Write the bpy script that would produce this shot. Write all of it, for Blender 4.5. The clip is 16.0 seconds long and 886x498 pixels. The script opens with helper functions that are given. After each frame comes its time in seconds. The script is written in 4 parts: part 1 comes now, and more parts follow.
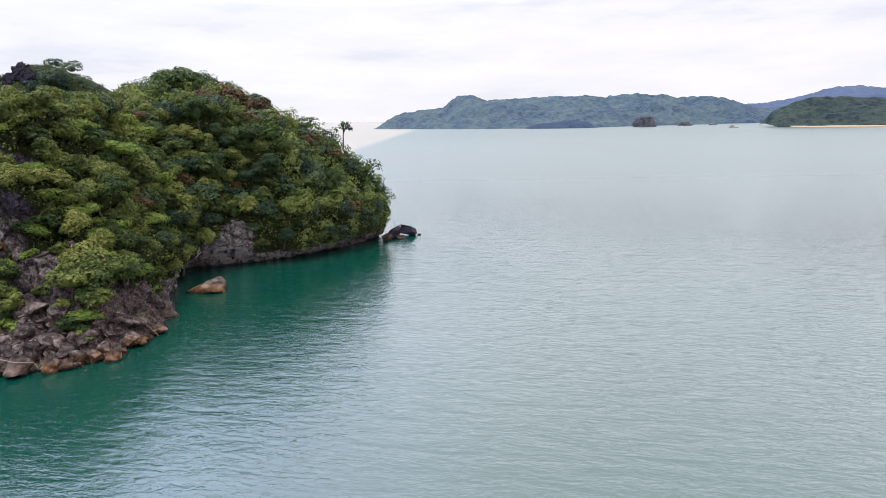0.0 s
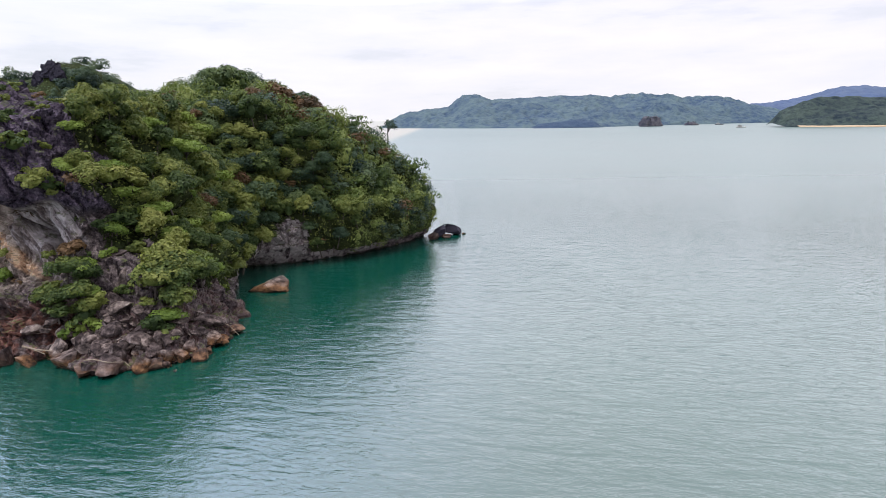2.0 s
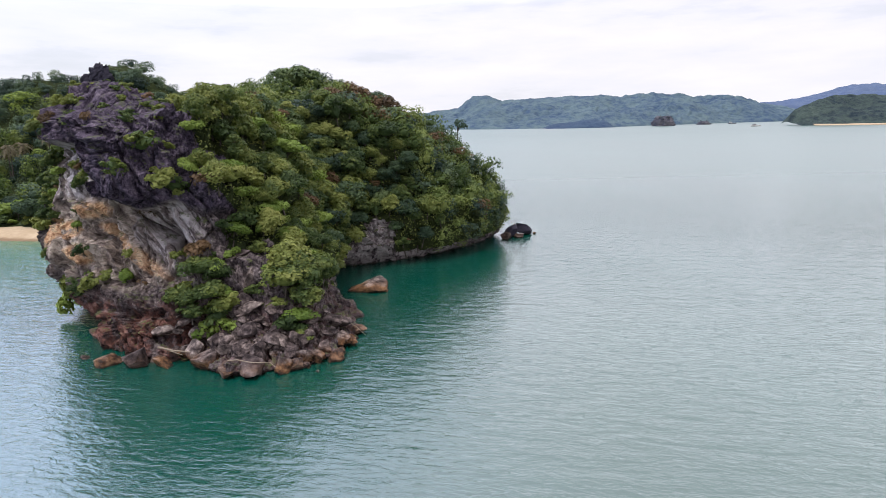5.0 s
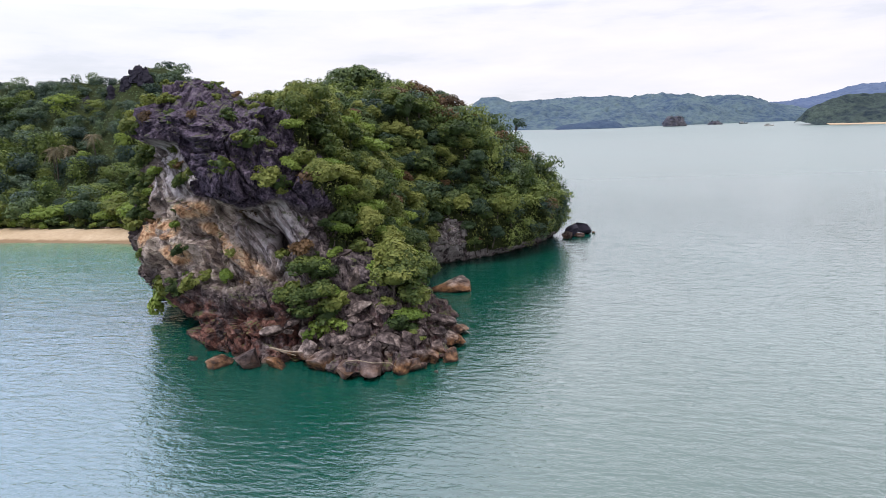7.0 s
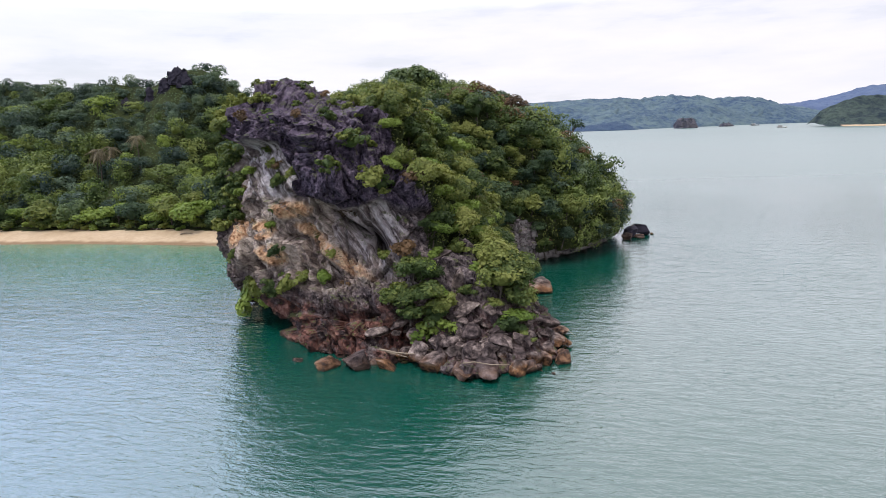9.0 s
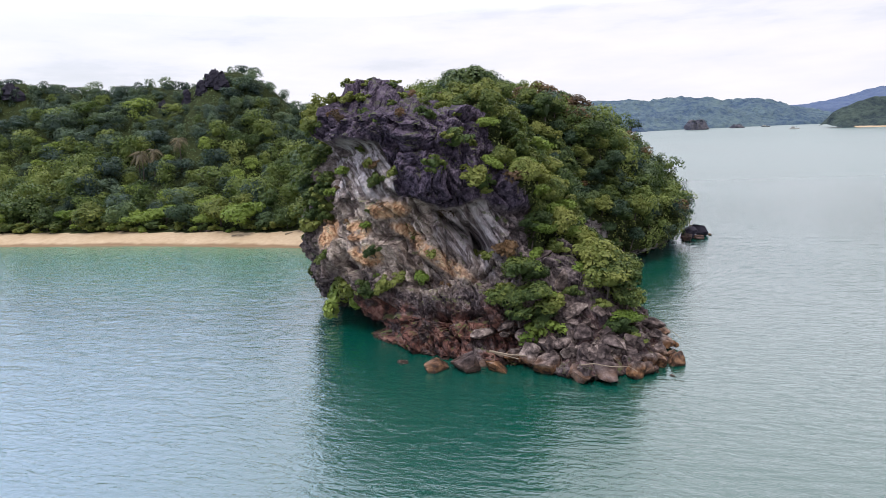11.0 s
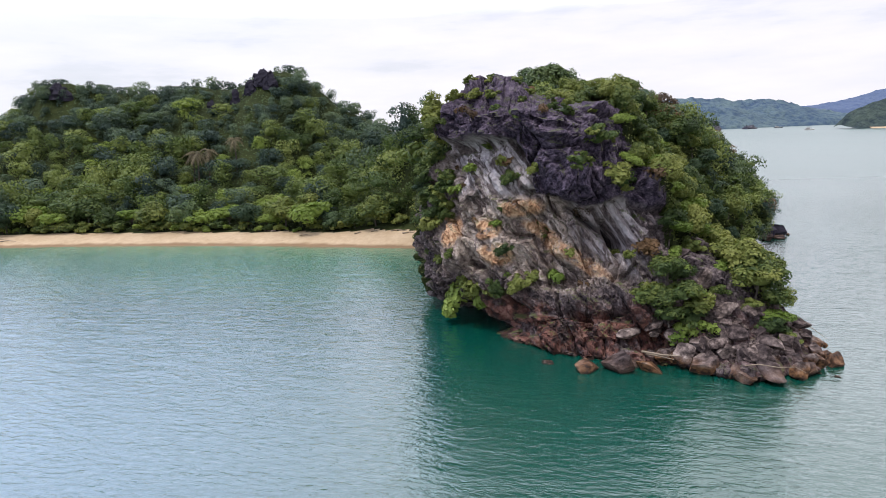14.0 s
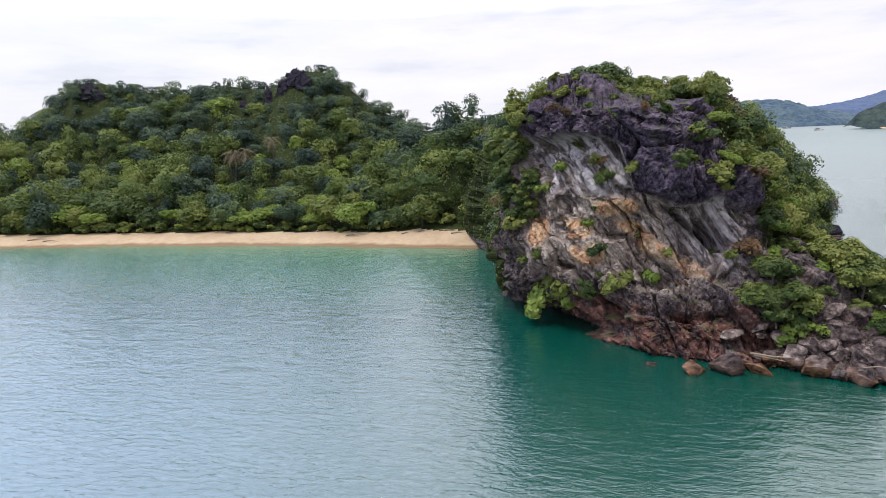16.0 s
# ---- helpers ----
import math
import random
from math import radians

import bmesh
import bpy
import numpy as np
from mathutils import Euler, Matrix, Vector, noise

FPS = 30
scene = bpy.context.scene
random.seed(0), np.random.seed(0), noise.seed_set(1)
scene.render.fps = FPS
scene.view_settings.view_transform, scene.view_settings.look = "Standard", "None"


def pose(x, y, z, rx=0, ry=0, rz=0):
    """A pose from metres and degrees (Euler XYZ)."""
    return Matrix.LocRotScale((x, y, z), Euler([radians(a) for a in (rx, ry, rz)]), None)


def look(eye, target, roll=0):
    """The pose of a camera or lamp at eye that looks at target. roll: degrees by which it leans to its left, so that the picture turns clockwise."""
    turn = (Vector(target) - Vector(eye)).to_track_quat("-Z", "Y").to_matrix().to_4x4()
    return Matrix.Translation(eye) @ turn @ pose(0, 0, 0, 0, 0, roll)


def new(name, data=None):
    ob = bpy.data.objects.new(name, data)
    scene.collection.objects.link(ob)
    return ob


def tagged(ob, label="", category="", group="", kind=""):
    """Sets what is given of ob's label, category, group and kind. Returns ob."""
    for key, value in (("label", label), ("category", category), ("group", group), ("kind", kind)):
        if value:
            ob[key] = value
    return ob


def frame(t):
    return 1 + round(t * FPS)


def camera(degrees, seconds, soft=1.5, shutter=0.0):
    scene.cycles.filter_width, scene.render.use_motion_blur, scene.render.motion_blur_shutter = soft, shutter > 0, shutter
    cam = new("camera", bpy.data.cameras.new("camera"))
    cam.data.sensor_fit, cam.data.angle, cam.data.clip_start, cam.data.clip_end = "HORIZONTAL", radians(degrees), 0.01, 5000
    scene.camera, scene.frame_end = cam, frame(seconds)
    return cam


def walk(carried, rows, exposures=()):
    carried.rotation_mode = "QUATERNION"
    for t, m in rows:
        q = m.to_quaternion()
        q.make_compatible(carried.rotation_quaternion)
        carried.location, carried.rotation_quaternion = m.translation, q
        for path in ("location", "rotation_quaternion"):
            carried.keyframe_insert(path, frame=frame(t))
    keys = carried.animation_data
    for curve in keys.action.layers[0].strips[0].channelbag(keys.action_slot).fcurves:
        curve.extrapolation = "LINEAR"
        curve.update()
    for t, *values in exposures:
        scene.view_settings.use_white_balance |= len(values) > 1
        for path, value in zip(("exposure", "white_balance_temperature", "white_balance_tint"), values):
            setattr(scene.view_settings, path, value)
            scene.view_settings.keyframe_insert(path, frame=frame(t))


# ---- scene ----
cam = camera(70.0, 16.0, soft=0.9)
PATH = [
    (0, (0.1, 0.106, 27.222), (0.062, 2.064, 26.814), -1.0),
    (0.5, (-2.726, 0.295, 27.236), (-2.765, 2.252, 26.827), -0.9),
    (1, (-5.384, 0.502, 27.245), (-5.424, 2.46, 26.835), -0.9),
    (1.5, (-7.849, 0.591, 27.248), (-7.89, 2.548, 26.838), -0.8),
    (2, (-10.24, 0.608, 27.237), (-10.281, 2.565, 26.827), -0.9),
    (2.5, (-12.543, 0.639, 27.206), (-12.587, 2.596, 26.795), -0.9),
    (3, (-14.909, 0.657, 27.155), (-14.955, 2.614, 26.746), -1.0),
    (3.5, (-17.283, 0.648, 27.121), (-17.333, 2.605, 26.712), -1.2),
    (4, (-19.816, 0.706, 27.111), (-19.868, 2.664, 26.703), -1.2),
    (6.5, (-34.859, 1.46, 26.744), (-34.93, 3.418, 26.343), -1.7),
    (7, (-38.015, 1.562, 26.72), (-38.089, 3.52, 26.321), -1.7),
    (7.5, (-41.113, 1.664, 26.69), (-41.191, 3.622, 26.294), -1.7),
    (8, (-44.078, 1.82, 26.652), (-44.159, 3.78, 26.258), -1.8),
    (8.5, (-47.136, 1.943, 26.637), (-47.221, 3.902, 26.244), -1.8),
    (9, (-50.058, 2.043, 26.638), (-50.147, 4.002, 26.247), -1.8),
    (11.5, (-64.627, 2.51, 26.554), (-64.732, 4.47, 26.172), -2.0),
    (12, (-67.289, 2.539, 26.544), (-67.395, 4.499, 26.162), -2.0),
    (12.5, (-69.905, 2.616, 26.546), (-70.014, 4.576, 26.165), -2.0),
    (13, (-72.514, 2.642, 26.537), (-72.626, 4.602, 26.157), -2.0),
    (13.5, (-75.235, 2.749, 26.532), (-75.347, 4.71, 26.152), -2.0),
    (14, (-77.867, 2.838, 26.531), (-77.983, 4.799, 26.153), -2.0),
    (14.5, (-80.582, 2.983, 26.531), (-80.7, 4.943, 26.153), -2.1),
    (15, (-83.359, 3.133, 26.538), (-83.479, 5.094, 26.161), -2.1),
    (15.5, (-86.137, 3.261, 26.551), (-86.259, 5.221, 26.174), -2.0),
    (16, (-88.897, 3.344, 26.595), (-89.02, 5.304, 26.219), -2.0),
]
walk(cam, [(t, look(eye, target, roll)) for t, eye, target, roll in PATH])

# ---- light ----
world = bpy.data.worlds.new("world")
scene.world = world
world.use_nodes = True
wn, wl = world.node_tree.nodes, world.node_tree.links
SUN_EL, SUN_AZ = 70.0, 228.0   # degrees above the sea; compass turn, from +y clockwise
sky = wn.new("ShaderNodeTexSky")
sky.sky_type, sky.sun_disc = "NISHITA", False
sky.sun_elevation, sky.sun_rotation = radians(SUN_EL), radians(SUN_AZ)


def w_node(kind, **values):
    n = wn.new(kind)
    for k, v in values.items():
        n.inputs[k.replace("_", " ")].default_value = v
    return n


def w_ramp(value, *stops):
    n = wn.new("ShaderNodeValToRGB")
    e = n.color_ramp.elements
    while len(e) < len(stops):
        e.new(0.5)
    for k, (at, c) in enumerate(stops):
        e[k].position = at
        e[k].color = (*c, 1) if isinstance(c, tuple) else (c, c, c, 1)
    wl.new(value, n.inputs[0])
    return n.outputs[0]


def w_mix(fac, one, two, blend="MIX"):
    n = wn.new("ShaderNodeMix")
    n.data_type, n.blend_type = "RGBA", blend
    for value, key in ((fac, "Factor"), (one, "A"), (two, "B")):
        if isinstance(value, float):
            n.inputs[key].default_value = value
        elif isinstance(value, tuple):
            n.inputs[key].default_value = (*value, 1)
        else:
            wl.new(value, n.inputs[key])
    return n.outputs["Result"]


w_co = wn.new("ShaderNodeTexCoord").outputs["Generated"]
w_at = wn.new("ShaderNodeSeparateXYZ")
wl.new(w_co, w_at.inputs[0])
clear = w_mix(1.0, sky.outputs[0], (0.10, 0.10, 0.10), "MULTIPLY")
# a bright veil of cloud, white in the east, thinner and bluer high in the west
w_side = w_node("ShaderNodeMapRange", From_Min=-0.75, From_Max=0.25)
w_side.interpolation_type = "SMOOTHSTEP"
wl.new(w_at.outputs["X"], w_side.inputs["Value"])
west = w_ramp(w_at.outputs["Z"], (0.0, (0.98, 0.97, 1.0)), (0.14, (0.95, 0.965, 1.03)), (0.40, (0.90, 1.04, 1.46)), (1.0, (1.03, 1.02, 1.16)))
east = w_ramp(w_at.outputs["Z"], (0.0, (0.98, 0.965, 1.0)), (0.14, (0.98, 0.96, 1.02)), (0.30, (0.98, 0.95, 1.04)), (0.55, (0.62, 0.63, 0.66)), (1.0, (1.03, 1.02, 1.14)))
veil = w_mix(w_side.outputs[0], west, east)
# long soft streaks of thicker and thinner cloud
w_map = w_node("ShaderNodeMapping")
w_map.inputs["Scale"].default_value = (1.5, 1.5, 8.0)
wl.new(w_co, w_map.inputs["Vector"])
w_noise = w_node("ShaderNodeTexNoise", Scale=2.6, Detail=7.0, Roughness=0.58)
wl.new(w_map.outputs[0], w_noise.inputs["Vector"])
shade = w_ramp(w_noise.outputs["Fac"], (0.34, (0.90, 0.92, 0.97)), (0.44, (0.955, 0.965, 1.0)), (0.52, (0.99, 0.99, 1.02)), (0.70, (1.05, 1.05, 1.08)))
veil = w_mix(1.0, veil, shade, "MULTIPLY")
thick = w_ramp(w_noise.outputs["Fac"], (0.26, 0.85), (0.42, 1.0))
wl.new(w_mix(thick, clear, veil), wn["Background"].inputs["Color"])
# the cloud is brighter overhead than at the horizon
# the brightest band, just above the view, is added to brighten the water
w_gain = w_ramp(w_at.outputs["Z"], (0.0, 0.455), (0.16, 0.485), (0.215, 1.0), (0.6, 0.97), (1.0, 0.70))
w_twice = w_node("ShaderNodeMath")
w_twice.operation = "MULTIPLY"
w_twice.inputs[1].default_value = 2.15
wl.new(w_gain, w_twice.inputs[0])
# and dimmed behind the camera, added to deepen shade on the sides facing it
w_south = w_node("ShaderNodeMapRange", From_Min=-0.6, From_Max=0.35, To_Min=0.66, To_Max=1.0)
w_south.interpolation_type = "SMOOTHSTEP"
wl.new(w_at.outputs["Y"], w_south.inputs["Value"])
w_all = w_node("ShaderNodeMath")
w_all.operation = "MULTIPLY"
wl.new(w_twice.outputs[0], w_all.inputs[0])
wl.new(w_south.outputs[0], w_all.inputs[1])
wl.new(w_all.outputs[0], wn["Background"].inputs["Strength"])
sun = new("sun", bpy.data.lights.new("sun", "SUN"))
sun.data.energy, sun.data.angle, sun.data.color = 2.6, radians(15), (1.0, 0.97, 0.93)
az, el = radians(SUN_AZ), radians(SUN_EL)
to_sun = Vector((math.sin(az) * math.cos(el), math.cos(az) * math.cos(el), math.sin(el)))
sun.matrix_world = look(to_sun * 300, (0, 0, 0))


# ---- materials ----
class Nodes:
    """A material with short calls for the nodes that this scene needs."""

    def __init__(self, name):
        self.mat = bpy.data.materials.new(name)
        self.mat.use_nodes = True
        self.t = self.mat.node_tree
        self.bsdf = self.t.nodes["Principled BSDF"]
        self.co = self.t.nodes.new("ShaderNodeTexCoord").outputs["Object"]

    def node(self, kind, **values):
        n = self.t.nodes.new(kind)
        for k, v in values.items():
            n.inputs[k.replace("_", " ")].default_value = v
        return n

    def link(self, a, b):
        self.t.links.new(a, b)

    def scaled(self, scale, turn=(0, 0, 0)):
        first, m = self.node("ShaderNodeMapping"), self.node("ShaderNodeMapping")
        first.inputs["Rotation"].default_value = [radians(a) for a in turn]
        m.inputs["Scale"].default_value = scale
        self.link(self.co, first.inputs["Vector"])
        self.link(first.outputs[0], m.inputs["Vector"])
        return m.outputs[0]

    def noise(self, scale, detail=5, rough=0.55, vector=None, warp=0.0):
        n = self.node("ShaderNodeTexNoise", Scale=scale, Detail=detail, Roughness=rough, Distortion=warp)
        self.link(vector or self.co, n.inputs["Vector"])
        return n.outputs["Fac"]

    def ramp(self, value, *stops):
        n = self.node("ShaderNodeValToRGB")
        e = n.color_ramp.elements
        while len(e) < len(stops):
            e.new(0.5)
        for k, (at, colour) in enumerate(stops):
            e[k].position = at
            e[k].color = (*colour, 1) if isinstance(colour, tuple) else (colour, colour, colour, 1)
        self.link(value, n.inputs[0])
        return n.outputs[0]

    def mix(self, fac, a, b, blend="MIX"):
        n = self.node("ShaderNodeMix")
        n.data_type, n.blend_type = "RGBA", blend
        for value, key in ((fac, "Factor"), (a, "A"), (b, "B")):
            if isinstance(value, (int, float)):
                n.inputs[key].default_value = value
            elif isinstance(value, tuple):
                n.inputs[key].default_value = (*value, 1)
            else:
                self.link(value, n.inputs[key])
        return n.outputs["Result"]

    def maths(self, op, a, b=0.0):
        n = self.node("ShaderNodeMath")
        n.operation = op
        for k, value in enumerate((a, b)):
            if isinstance(value, (int, float)):
                n.inputs[k].default_value = value
            else:
                self.link(value, n.inputs[k])
        return n.outputs[0]

    def axis(self, which):
        n = self.node("ShaderNodeSeparateXYZ")
        self.link(self.co, n.inputs[0])
        return n.outputs[which]

    def bump(self, height, strength, distance, under=None):
        n = self.node("ShaderNodeBump", Strength=strength, Distance=distance)
        self.link(height, n.inputs["Height"])
        if under:
            self.link(under, n.inputs["Normal"])
        return n.outputs[0]

    def done(self, colour, rough, normal=None, gloss=0.15):
        self.bsdf.inputs["Specular IOR Level"].default_value = gloss
        for value, key in ((colour, "Base Color"), (rough, "Roughness"), (normal, "Normal")):
            if value is None:
                continue
            if isinstance(value, tuple):
                self.bsdf.inputs[key].default_value = (*value, 1)
            elif isinstance(value, (int, float)):
                self.bsdf.inputs[key].default_value = value
            else:
                self.link(value, self.bsdf.inputs[key])
        return self.mat


def limestone(name):
    """Weathered limestone; the mesh says where the crust, the drip streaks, the fresh faces and the rusty foot lie."""
    m = Nodes(name)

    def zone(which):
        n = m.node("ShaderNodeAttribute")
        n.attribute_name = which
        return n.outputs["Fac"]

    grain = m.mix(0.5, m.noise(0.75, 9, 0.68), m.noise(2.7, 7, 0.7))
    crust = m.ramp(grain, (0.41, (0.012, 0.009, 0.016)), (0.48, (0.050, 0.038, 0.058)), (0.55, (0.112, 0.086, 0.120)), (0.63, (0.21, 0.17, 0.21)))
    grey = m.ramp(grain, (0.41, (0.014, 0.011, 0.012)), (0.47, (0.056, 0.043, 0.046)), (0.54, (0.120, 0.095, 0.096)), (0.62, (0.25, 0.205, 0.20)))
    rock = m.mix(zone("crust"), grey, crust)
    geo = m.node("ShaderNodeNewGeometry")
    up = m.node("ShaderNodeSeparateXYZ")
    m.link(geo.outputs["Normal"], up.inputs[0])
    y, z = m.axis("Y"), m.axis("Z")
    sheer = m.ramp(up.outputs["Z"], (0.3, 1.0), (0.6, 0.0))
    # pale drip streaks
    streak = m.noise(1.0, 5, 0.6, m.scaled((1.25, 0.5, 0.10), (0, 33, 0)), 0.5)
    pale = m.ramp(streak, (0.45, 0.0), (0.56, 1.0))
    rock = m.mix(m.maths("MULTIPLY", pale, zone("scoop")), rock, m.ramp(m.noise(1.2, 6, 0.6), (0.35, (0.34, 0.30, 0.31)), (0.62, (0.60, 0.55, 0.55))))
    # broken faces: pale grey, buff and ochre
    broken = m.ramp(m.noise(0.42, 9, 0.70, m.scaled((1.0, 1.0, 1.3), (0, -25, 0)), 0.8), (0.33, (0.035, 0.026, 0.026)), (0.42, (0.14, 0.105, 0.094)), (0.50, (0.32, 0.255, 0.222)), (0.60, (0.54, 0.455, 0.395)), (0.70, (0.21, 0.168, 0.156)))
    rock = m.mix(m.maths("MULTIPLY", zone("fresh"), m.ramp(m.noise(0.5, 7, 0.66), (0.34, 0.3), (0.43, 1.0))), rock, broken)
    buff = m.ramp(m.noise(0.9, 8, 0.68), (0.36, (0.15, 0.080, 0.045)), (0.46, (0.46, 0.265, 0.150)), (0.55, (0.66, 0.45, 0.285)), (0.68, (0.72, 0.57, 0.43)))
    rock = m.mix(m.maths("MULTIPLY", zone("ochre"), m.ramp(m.noise(0.7, 7, 0.7), (0.37, 0.0), (0.45, 0.95))), rock, buff)
    # grey wall of the cove with dark upright stains
    stain = m.ramp(m.noise(1.0, 5, 0.6, m.scaled((0.7, 0.7, 0.09)), 0.6), (0.42, 0.0), (0.54, 1.0))
    behind = m.ramp(m.maths("DIVIDE", y, 200.0), (0.46, 0.0), (0.49, 0.85), (0.62, 0.85), (0.66, 0.0))
    rock = m.mix(m.maths("MULTIPLY", m.maths("MULTIPLY", stain, behind), sheer), rock, (0.30, 0.265, 0.26))
    # rusty red-brown foot and the dark wet line of the tide
    rust = m.ramp(m.noise(0.7, 7, 0.66), (0.38, (0.020, 0.012, 0.012)), (0.46, (0.060, 0.034, 0.030)), (0.54, (0.150, 0.064, 0.050)), (0.64, (0.27, 0.15, 0.118)))
    rock = m.mix(m.maths("MULTIPLY", zone("red"), m.ramp(m.noise(0.33, 6, 0.62), (0.40, 0.1), (0.50, 0.95))), rock, rust)
    tide = m.ramp(m.maths("ADD", z, m.maths("MULTIPLY", m.noise(0.8, 4), 1.2)), (0.75, 1.0), (1.0, 0.0))
    rock = m.mix(m.maths("MULTIPLY", tide, 0.85), rock, (0.020, 0.015, 0.012))
    # thin moss and grass tufts where the rock lies flat
    moss = m.maths("MULTIPLY", m.ramp(up.outputs["Z"], (0.5, 0.0), (0.8, 1.0)), m.ramp(m.noise(0.9, 5), (0.50, 0.0), (0.62, 0.8)))
    rock = m.mix(moss, rock, (0.085, 0.10, 0.035))
    n1 = m.bump(m.noise(0.8, 9, 0.68), 0.6, 0.45)
    return m.done(rock, 0.88, m.bump(m.noise(4.0, 9, 0.74), 1.0, 0.16, n1))


def boulder_stone(name):
    m = Nodes(name)
    info = m.node("ShaderNodeObjectInfo")
    grey = m.ramp(m.noise(1.6, 8, 0.68), (0.36, (0.014, 0.011, 0.011)), (0.46, (0.062, 0.050, 0.048)), (0.56, (0.150, 0.124, 0.115)), (0.68, (0.30, 0.262, 0.24)))
    rust = m.ramp(m.noise(2.0, 6, 0.65), (0.38, (0.028, 0.017, 0.012)), (0.5, (0.115, 0.056, 0.027)), (0.64, (0.25, 0.13, 0.062)))
    geo = m.node("ShaderNodeNewGeometry")
    place = m.node("ShaderNodeSeparateXYZ")
    m.link(geo.outputs["Position"], place.inputs[0])
    h = m.maths("ADD", place.outputs["Z"], m.maths("MULTIPLY", m.noise(0.9, 4), 1.6))
    wet = m.ramp(m.maths("DIVIDE", h, 4.0), (0.42, 0.95), (0.60, 0.0))
    wet = m.maths("MULTIPLY", wet, m.ramp(info.outputs["Random"], (0.2, 0.25), (0.45, 0.7), (0.55, 1.0)))
    c = m.mix(wet, m.mix(1.0, grey, m.ramp(info.outputs["Random"], (0.0, (0.55, 0.50, 0.52)), (0.5, (1.0, 0.92, 0.90)), (1.0, (1.45, 1.38, 1.32))), "MULTIPLY"), rust)
    foot = m.ramp(m.maths("DIVIDE", h, 4.0), (0.20, 1.0), (0.27, 0.0))
    c = m.mix(m.maths("MULTIPLY", foot, 0.85), c, (0.025, 0.02, 0.016))
    n1 = m.bump(m.noise(1.3, 8, 0.7), 0.8, 0.3)
    return m.done(c, 0.85, m.bump(m.noise(9, 5, 0.7), 0.5, 0.05, n1))


def foliage(name, *stops, patchy=0.16, stand=False):
    """Leaves: a tint for each tree, mottled across the stand and from leaf to leaf, with light through them."""
    m = Nodes(name)
    info, geo = m.node("ShaderNodeObjectInfo"), m.node("ShaderNodeNewGeometry")
    where = m.node("ShaderNodeTexNoise", Scale=patchy, Detail=3.0)
    m.link(geo.outputs["Position"], where.inputs["Vector"])
    own = info.outputs["Random"]
    if stand:                                        # trees of one mesh carry their own tint
        tint = m.node("ShaderNodeAttribute")
        tint.attribute_name = "tint"
        own = tint.outputs["Fac"]
    v = m.maths("ADD", m.maths("MULTIPLY", own, 0.42), m.maths("MULTIPLY", where.outputs["Fac"], 0.66))
    v = m.maths("ADD", v, m.maths("MULTIPLY", m.maths("SUBTRACT", geo.outputs["Random Per Island"], 0.5), 0.18))
    c = m.ramp(v, *stops)
    m.done(c, 0.55)
    thin = m.node("ShaderNodeBsdfTranslucent")
    m.link(m.mix(1.0, c, (1.2, 1.25, 0.6), "MULTIPLY"), thin.inputs["Color"])
    both = m.node("ShaderNodeMixShader")
    both.inputs[0].default_value = 0.2
    m.link(m.bsdf.outputs[0], both.inputs[1])
    m.link(thin.outputs[0], both.inputs[2])
    m.link(both.outputs[0], m.t.nodes["Material Output"].inputs["Surface"])
    return m.mat


def plain(name, low, high, scale, rough=0.8, bump=0.4, depth=0.05):
    m = Nodes(name)
    n = m.noise(scale, 7, 0.6)
    c = m.mix(0.5, m.ramp(n, (0.3, low), (0.7, high)), m.ramp(m.noise(scale * 0.17, 4), (0.35, low), (0.65, high)))
    return m.done(c, rough, m.bump(n, bump, depth))


